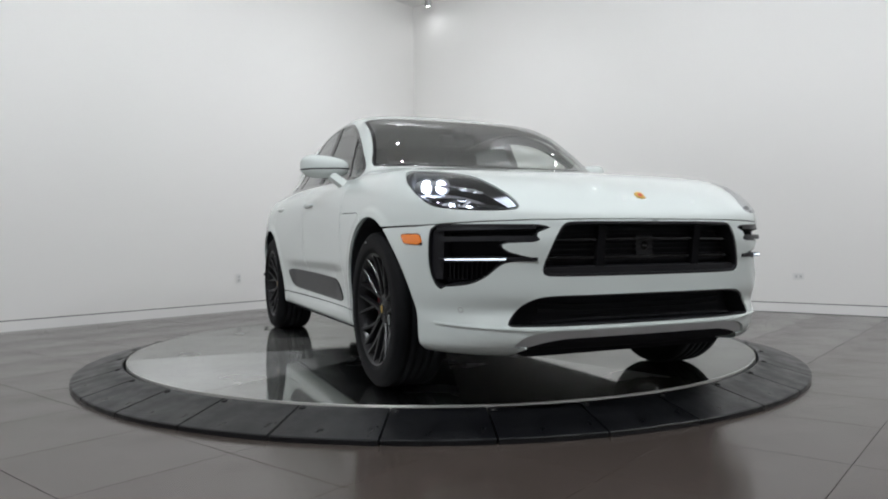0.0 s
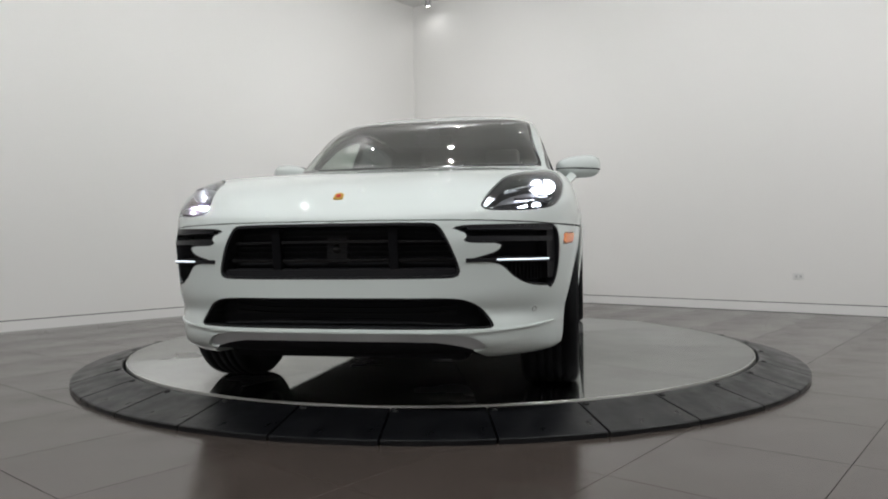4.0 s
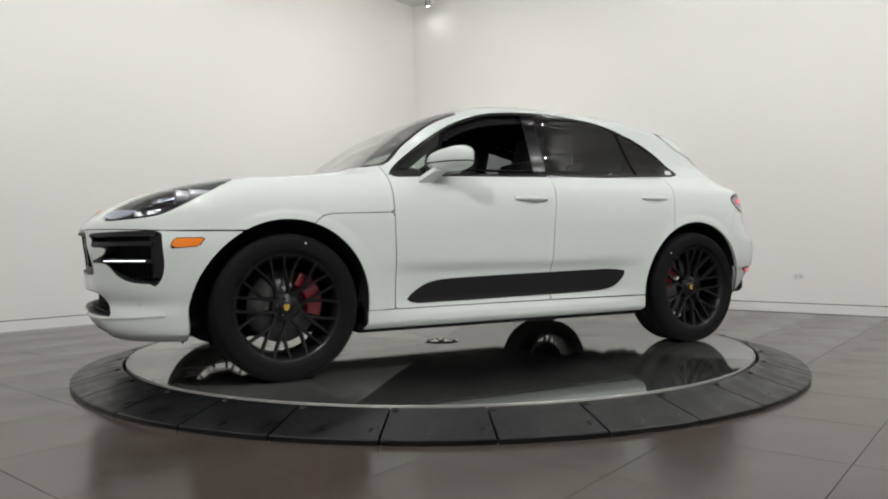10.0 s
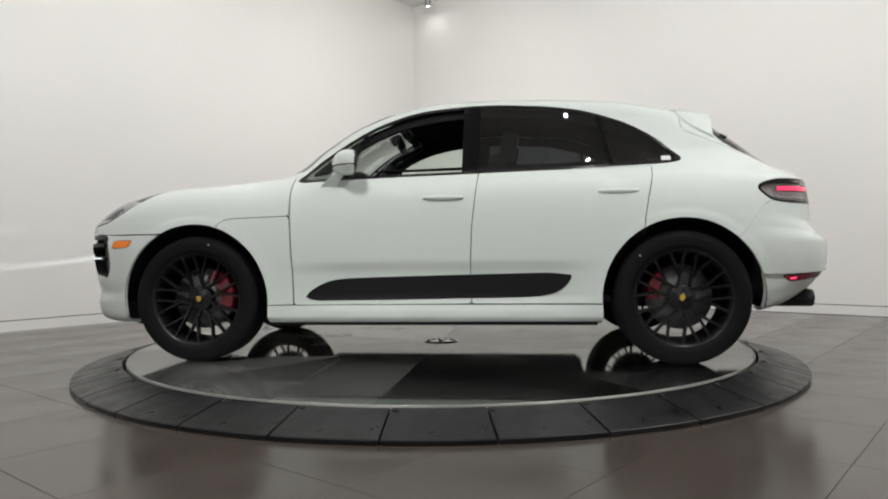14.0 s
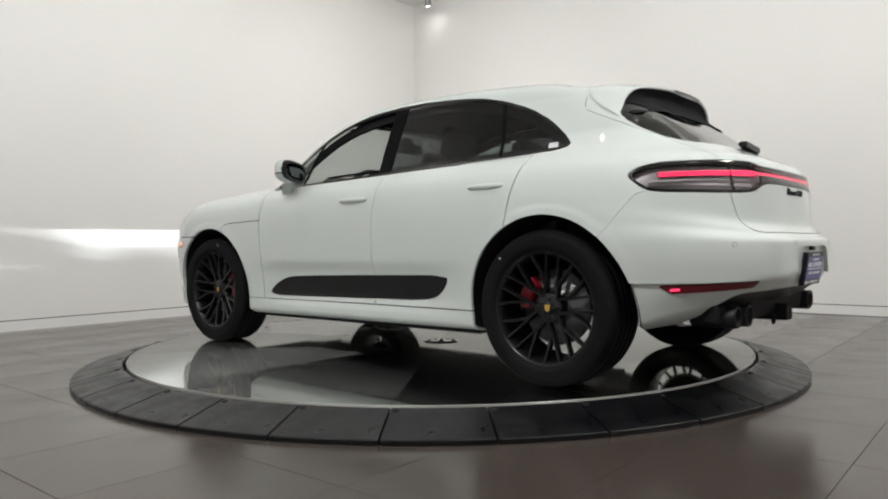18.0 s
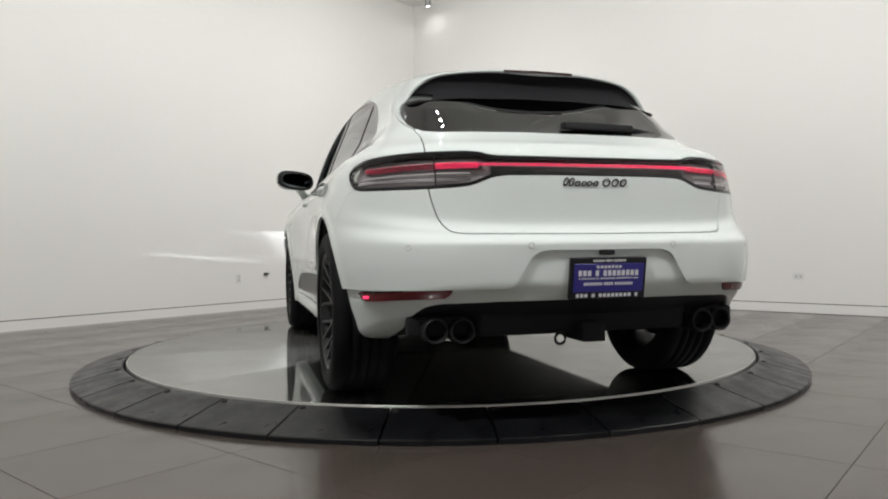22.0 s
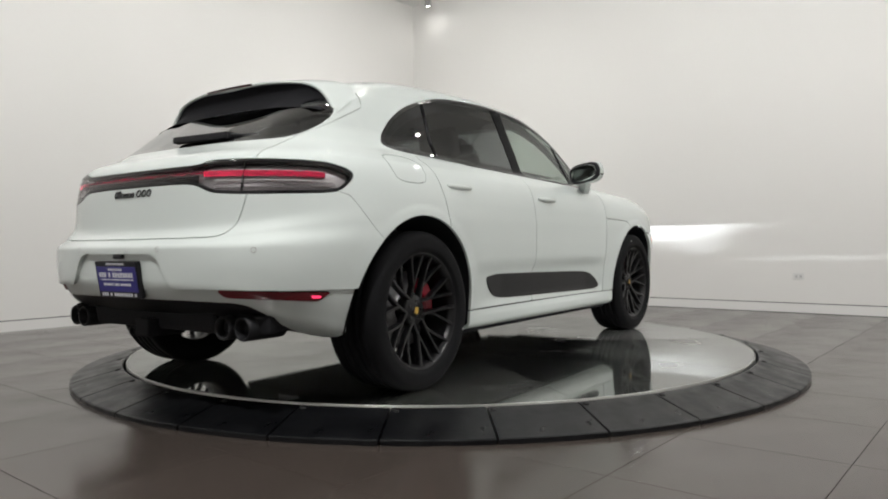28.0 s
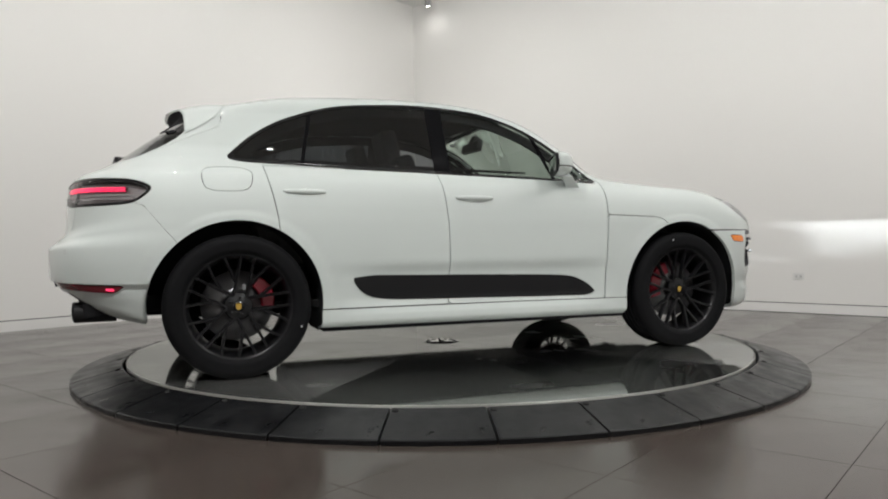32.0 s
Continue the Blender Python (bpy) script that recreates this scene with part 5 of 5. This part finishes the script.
def fair(points, count):
    """A smooth curve through points, by their order."""
    k = np.arange(len(points))
    q = np.linspace(0, len(points) - 1, count)
    p = np.array(points, float)
    return np.stack([pchip(k, p[:, c], q) for c in range(3)], 1)


def skin_x(y, z):
    """Where the tail of the skin stands at a half width and a height."""
    d = np.hypot(SKIN[:, :, 1] - y, SKIN[:, :, 2] - z) + 9 * (SKIN[:, :, 0] > -1.3)
    return float(SKIN[:, :, 0].flat[int(np.argmin(d))])


SPOIL_FOOT = [(skin_x(y, z) - 0.006, y, z) for y, z in ((0.0, 1.338), (0.14, 1.337), (0.27, 1.333), (0.38, 1.327), (0.47, 1.320), (0.53, 1.313), (0.58, 1.305), (0.615, 1.297))]
lip, base, foot = fair(SPOIL_LIP, 33), fair(SPOIL_BASE, 33), fair(SPOIL_FOOT, 33)
verts, faces, inner_v, inner_f = [], [], [], []
for s in (1, -1):
    top, under = len(verts), len(inner_v)
    for k in range(33):
        l, b, f = Vector(lip[k]), Vector(base[k]), Vector(foot[k])
        up = 1 - (k / 32) ** 4
        into = Vector((0.0, -l.y, 1.34 - l.z)).normalized()
        rows = [b.lerp(l, t) + Vector((0, 0, 0.012 * math.sin(math.pi * t) * up)) - into * 0.002 for t in (0.0, 0.2, 0.4, 0.6, 0.8, 0.94)]
        rows += [l + Vector((-0.003, 0, 0)), l + into * 0.016 * (0.4 + 0.6 * up) + Vector((-0.003, 0, 0)), l + into * 0.020 * (0.4 + 0.6 * up) + Vector((0.006, 0, 0))]
        verts += [Vector((p.x, p.y * s, p.z)) + CAR_SHIFT for p in rows]
        edge = rows[-1]
        hollow = edge.lerp(f, 0.5) + Vector((0.05 * up, 0, 0.01))
        inner_v += [Vector((p.x, p.y * s, p.z)) + CAR_SHIFT for p in (edge, edge.lerp(hollow, 0.55) + Vector((0.012 * up, 0, 0)), hollow.lerp(f, 0.4), f)]
    for k in range(32):
        for q in range(8):
            g = (top + k * 9 + q, top + k * 9 + q + 1, top + (k + 1) * 9 + q + 1, top + (k + 1) * 9 + q)
            faces.append(g if s > 0 else g[::-1])
        for q in range(3):
            g = (under + k * 4 + q, under + k * 4 + q + 1, under + (k + 1) * 4 + q + 1, under + (k + 1) * 4 + q)
            inner_f.append(g if s > 0 else g[::-1])
spoiler = put("roof_spoiler", mesh_of("roof_spoiler", verts, faces, True), PAINT, gate_ob, "white roof spoiler")
put("spoiler_underside", mesh_of("spoiler_underside", inner_v, inner_f, True), CAVITY, gate_ob, "black spoiler underside")
put("high_brake_lamp", mesh_of("high_brake_lamp", [Vector((-1.751 + 0.01 * (y / 0.17) ** 2 + dx, y, 1.473 + dz)) + CAR_SHIFT for y in (-0.17, -0.085, 0.0, 0.085, 0.17) for dx, dz in ((0.0, -0.009), (0.0, 0.001), (0.012, 0.004), (0.02, -0.009))],
    [(4 * i + q, 4 * i + (q + 1) % 4, 4 * i + 4 + (q + 1) % 4, 4 * i + 4 + q) for i in range(4) for q in range(4)] + [(0, 1, 2, 3), (19, 18, 17, 16)]), BRAKE_LENS, gate_ob, "dark red high brake lamp")

# rear wiper
wp = [Vector((-2.005, 0.02, 1.175)), Vector((-1.992, -0.20, 1.180)), Vector((-1.972, -0.36, 1.172)), Vector((-1.940, -0.47, 1.163))]
wiper = put("rear_wiper", tube([p + CAR_SHIFT + Vector((-0.012, 0, 0.004)) for p in wp], 0.009, 8), BLACK_SATIN, gate_ob, "black rear wiper arm")
put("wiper_base", moved(put_mesh(box(-0.018, 0.02, -0.33, 0.02, -0.016, 0.016, 0.008)), Matrix.Translation(Vector((-2.032, 0.0, 1.178)) + CAR_SHIFT) @ pose(0, 0, 0, 0, 0, 6)), BLACK_SATIN, gate_ob, "black wiper base cover")


# door mirrors, handles and pillars' tags
def superball(c, r, n, rings=18, segs=28, squash=None):
    verts, faces = [], []
    def pw(v, e):
        return math.copysign(abs(v) ** e, v)
    for i in range(rings + 1):
        a = -math.pi / 2 + math.pi * i / rings
        for j in range(segs):
            b = 2 * math.pi * j / segs
            p = Vector((r[0] * pw(math.cos(a), 2 / n) * pw(math.cos(b), 2 / n), r[1] * pw(math.cos(a), 2 / n) * pw(math.sin(b), 2 / n), r[2] * pw(math.sin(a), 2 / n)))
            verts.append(Vector(c) + (squash(p) if squash else p))
    for i in range(rings):
        for j in range(segs):
            k = (j + 1) % segs
            faces.append((i * segs + j, i * segs + k, (i + 1) * segs + k, (i + 1) * segs + j))
    return mesh_of("ball", verts, faces, True)


for s in (1, -1):
    da, db = DOORS[s]
    centre = Vector((0.485, s * 0.945, 1.154)) + CAR_SHIFT
    def shape(p):
        t = p.x / 0.080
        q = Vector((p.x if p.x > 0 else max(p.x, -0.042), p.y * (1 - 0.10 * max(t, 0)), p.z * (1 - 0.15 * max(t, 0))))
        q.x -= 0.34 * p.y * s
        q.z = q.z * (1 + 0.14 * p.y * s / 0.126) + 0.008 * (p.y * s / 0.126)
        return q
    body = put("mirror", superball(centre, (0.080, 0.135, 0.068), 2.7, squash=shape), PAINT, da, "white door mirror")
    tip = Matrix.Translation(centre + Vector((-0.043, 0, 0.0))) @ pose(0, 0, 0, 5 * s, 0, 18 * s)
    put("mirror_bezel", moved(superball((0, 0, 0), (0.014, 0.136, 0.067), 2.9, 8, 32), tip), BLACK_SATIN, da, "black mirror bezel")
    put("mirror_glass", moved(superball((-0.0115, 0, 0), (0.004, 0.110, 0.053), 2.6, 6, 32), tip), DARK_MIRROR if s > 0 else MIRROR, da, "mirror glass toned for its dark reflection" if s > 0 else "bright mirror glass")
    def band(p):
        q = shape(p)
        return Vector((q.x, q.y, min(max(q.z, -0.022), -0.014)))
    put("mirror_line", superball(centre, (0.0812, 0.1362, 0.0690), 2.7, squash=band), BLACK_GLOSS, da, "dark indicator line")
    arm = mesh_of("arm", [Vector(p) + CAR_SHIFT for p in ((0.700, s * 0.850, 0.990), (0.595, s * 0.855, 0.990), (0.575, s * 0.835, 1.045), (0.650, s * 0.835, 1.045),
                                                          (0.575, s * 0.935, 1.088), (0.50, s * 0.935, 1.088), (0.49, s * 0.905, 1.120), (0.555, s * 0.905, 1.120))],
                  [(0, 1, 5, 4), (1, 2, 6, 5), (2, 3, 7, 6), (3, 0, 4, 7), (4, 5, 6, 7), (3, 2, 1, 0)])
    put("mirror_arm", arm, PAINT, da, "white mirror arm")
    for door, x0, x1, z in ((da, -0.194, 0.040, 0.949), (db, -1.176, -0.945, 0.969)):
        i = int(np.argmin(np.abs(SKIN[:, COLS // 2, 2] - z)))
        ys = float(np.interp(-(x0 + x1) / 2, -SKIN[i, :, 0], SKIN[i, :, 1]))
        n = 14
        verts, faces = [], []
        for k in range(n + 1):
            t = k / n
            bulge = math.sin(math.pi * t) ** 0.5
            x = x0 + (x1 - x0) * t
            for dy, dz in ((0.002, -0.015), (0.016 + 0.014 * bulge, -0.013), (0.020 + 0.018 * bulge, 0.0), (0.014 + 0.014 * bulge, 0.014), (0.002, 0.015)):
                verts.append(Vector((x, s * (ys - 0.012 + dy), z + dz * (0.55 + 0.45 * bulge))) + CAR_SHIFT)
        for k in range(n):
            for q in range(4):
                f = (k * 5 + q, (k + 1) * 5 + q, (k + 1) * 5 + q + 1, k * 5 + q + 1)
                faces.append(f if s < 0 else f[::-1])
        faces += [(0, 1, 2, 3, 4), tuple(range(n * 5, n * 5 + 5))[::-1]]
        put("door_handle", mesh_of("door_handle", verts, faces, True), PAINT, door, "white pull handle")
        put("handle_recess", superball(Vector(((x0 + x1) / 2 - 0.01, s * (ys - 0.0085), z - 0.014)) + CAR_SHIFT, (0.055, 0.011, 0.022), 2.2, 10, 24), PAINT, door)
for x, y, z, w, h in ((-1.352, skin_y(-1.352, 1.166) + 0.004, 1.166, 0.026, 0.014),):
    put("window_tag", moved(put_mesh(box(-w, w, -0.001, 0.001, -h, h)), Matrix.Translation(Vector((x, y, z)) + CAR_SHIFT) @ pose(0, 0, 0, 22, 0, 0)), PLATE_INK, car, "small white window tag")

# ---- cabin ----
HIDE = material("black_leather", (0.018, 0.018, 0.02), 0.45, vary=0.2, scale=30, bump=0.2, bump_scale=180)


def seat(x, y):
    base = put("seat", moved(put_mesh(box(-0.25, 0.27, -0.25, 0.25, -0.09, 0.09, 0.05, 3)), Matrix.Translation(Vector((x, y, 0.62)) + CAR_SHIFT) @ pose(0, 0, 0, 0, -8, 0)), HIDE, car, "black leather seat")
    put("backrest", moved(put_mesh(box(-0.06, 0.07, -0.24, 0.24, 0.0, 0.62, 0.05, 3)), Matrix.Translation(Vector((x - 0.22, y, 0.64)) + CAR_SHIFT) @ pose(0, 0, 0, 0, -20, 0)), HIDE, base)
    put("headrest", moved(put_mesh(box(-0.05, 0.05, -0.13, 0.13, 0.0, 0.20, 0.04, 3)), Matrix.Translation(Vector((x - 0.44, y, 1.20)) + CAR_SHIFT) @ pose(0, 0, 0, 0, -14, 0)), HIDE, base)


for y in (0.37, -0.37):
    seat(0.02, y)
put("rear_bench", moved(put_mesh(box(-0.25, 0.25, -0.62, 0.62, -0.10, 0.10, 0.05, 3)), Matrix.Translation(Vector((-0.92, 0, 0.66)) + CAR_SHIFT)), HIDE, car, "black leather rear bench")
put("bench_back", moved(put_mesh(box(-0.08, 0.08, -0.62, 0.62, 0.0, 0.58, 0.06, 3)), Matrix.Translation(Vector((-1.18, 0, 0.68)) + CAR_SHIFT) @ pose(0, 0, 0, 0, -22, 0)), HIDE, car)
for y in (0.36, -0.36):
    put("rear_headrest", moved(put_mesh(box(-0.05, 0.05, -0.13, 0.13, 0.0, 0.15, 0.04, 3)), Matrix.Translation(Vector((-1.42, y, 1.20)) + CAR_SHIFT) @ pose(0, 0, 0, 0, -16, 0)), HIDE, car)
put("dashboard", moved(put_mesh(box(-0.26, 0.24, -0.68, 0.68, -0.22, 0.08, 0.06, 3)), Matrix.Translation(Vector((0.74, 0, 0.99)) + CAR_SHIFT)), CABIN, car, "black dashboard")
put("binnacle", moved(put_mesh(box(-0.10, 0.10, -0.17, 0.17, -0.05, 0.06, 0.04, 3)), Matrix.Translation(Vector((0.56, 0.37, 1.09)) + CAR_SHIFT)), CABIN, car)
put("console", moved(put_mesh(box(-0.45, 0.40, -0.11, 0.11, -0.15, 0.15, 0.04, 2)), Matrix.Translation(Vector((0.12, 0, 0.60)) + CAR_SHIFT)), CABIN, car)
sw = Matrix.Translation(Vector((0.40, 0.37, 1.02)) + CAR_SHIFT) @ pose(0, 0, 0, 0, 66, 0)
wheel_ob = put("steering_wheel", moved(tube([(0.185 * math.cos(a), 0.185 * math.sin(a), 0) for a in np.linspace(0, 2 * math.pi, 33)[:-1]], 0.016, 10, True), sw), HIDE, car, "black steering wheel")
put("steering_boss", moved(put_mesh(box(-0.065, 0.065, -0.07, 0.07, -0.03, 0.02, 0.02, 2)), sw), CABIN, wheel_ob)
for a in (0, 90, 180):
    put("steering_spoke", moved(put_mesh(box(0.05, 0.18, -0.018, 0.018, -0.012, 0.008, 0.005, 1)), sw @ pose(0, 0, 0, 0, 0, a - 90 + 90)), CABIN, wheel_ob)
put("cabin_floor", moved(put_mesh(box(-1.5, 1.0, -0.78, 0.78, -0.02, 0.02)), Matrix.Translation(Vector((0, 0, 0.36)) + CAR_SHIFT)), CABIN, car)
put("inner_mirror", moved(put_mesh(box(-0.022, 0.022, -0.125, 0.125, -0.036, 0.036, 0.014)), Matrix.Translation(Vector((0.31, 0, 1.375)) + CAR_SHIFT) @ pose(0, 0, 0, 0, 8, 4)), BLACK_SATIN, car, "black inner mirror")
put("mirror_mount", moved(put_mesh(box(-0.04, 0.04, -0.04, 0.04, -0.03, 0.03, 0.015, 2)), Matrix.Translation(Vector((0.345, 0, 1.42)) + CAR_SHIFT) @ pose(0, 0, 0, 0, 30, 0)), CABIN, car, "black camera housing behind the windscreen")
put("windscreen_tag", moved(put_mesh(box(-0.001, 0.001, -0.045, 0.045, -0.012, 0.012)), Matrix.Translation(Vector((0.36, 0.50, 1.462)) + CAR_SHIFT) @ pose(0, 0, 0, 0, -60, 0)), PLATE_INK, car, "small white windscreen tag")


def motions():
    times = [float(t) for t in range(0, int(SECONDS) + 1)]
    for thing in (car, disc):
        walk(thing, [(t, pose(0, 0, DISC_Z, 0, 0, SPIN_START + SPIN_RATE * t)) for t in times])


motions()
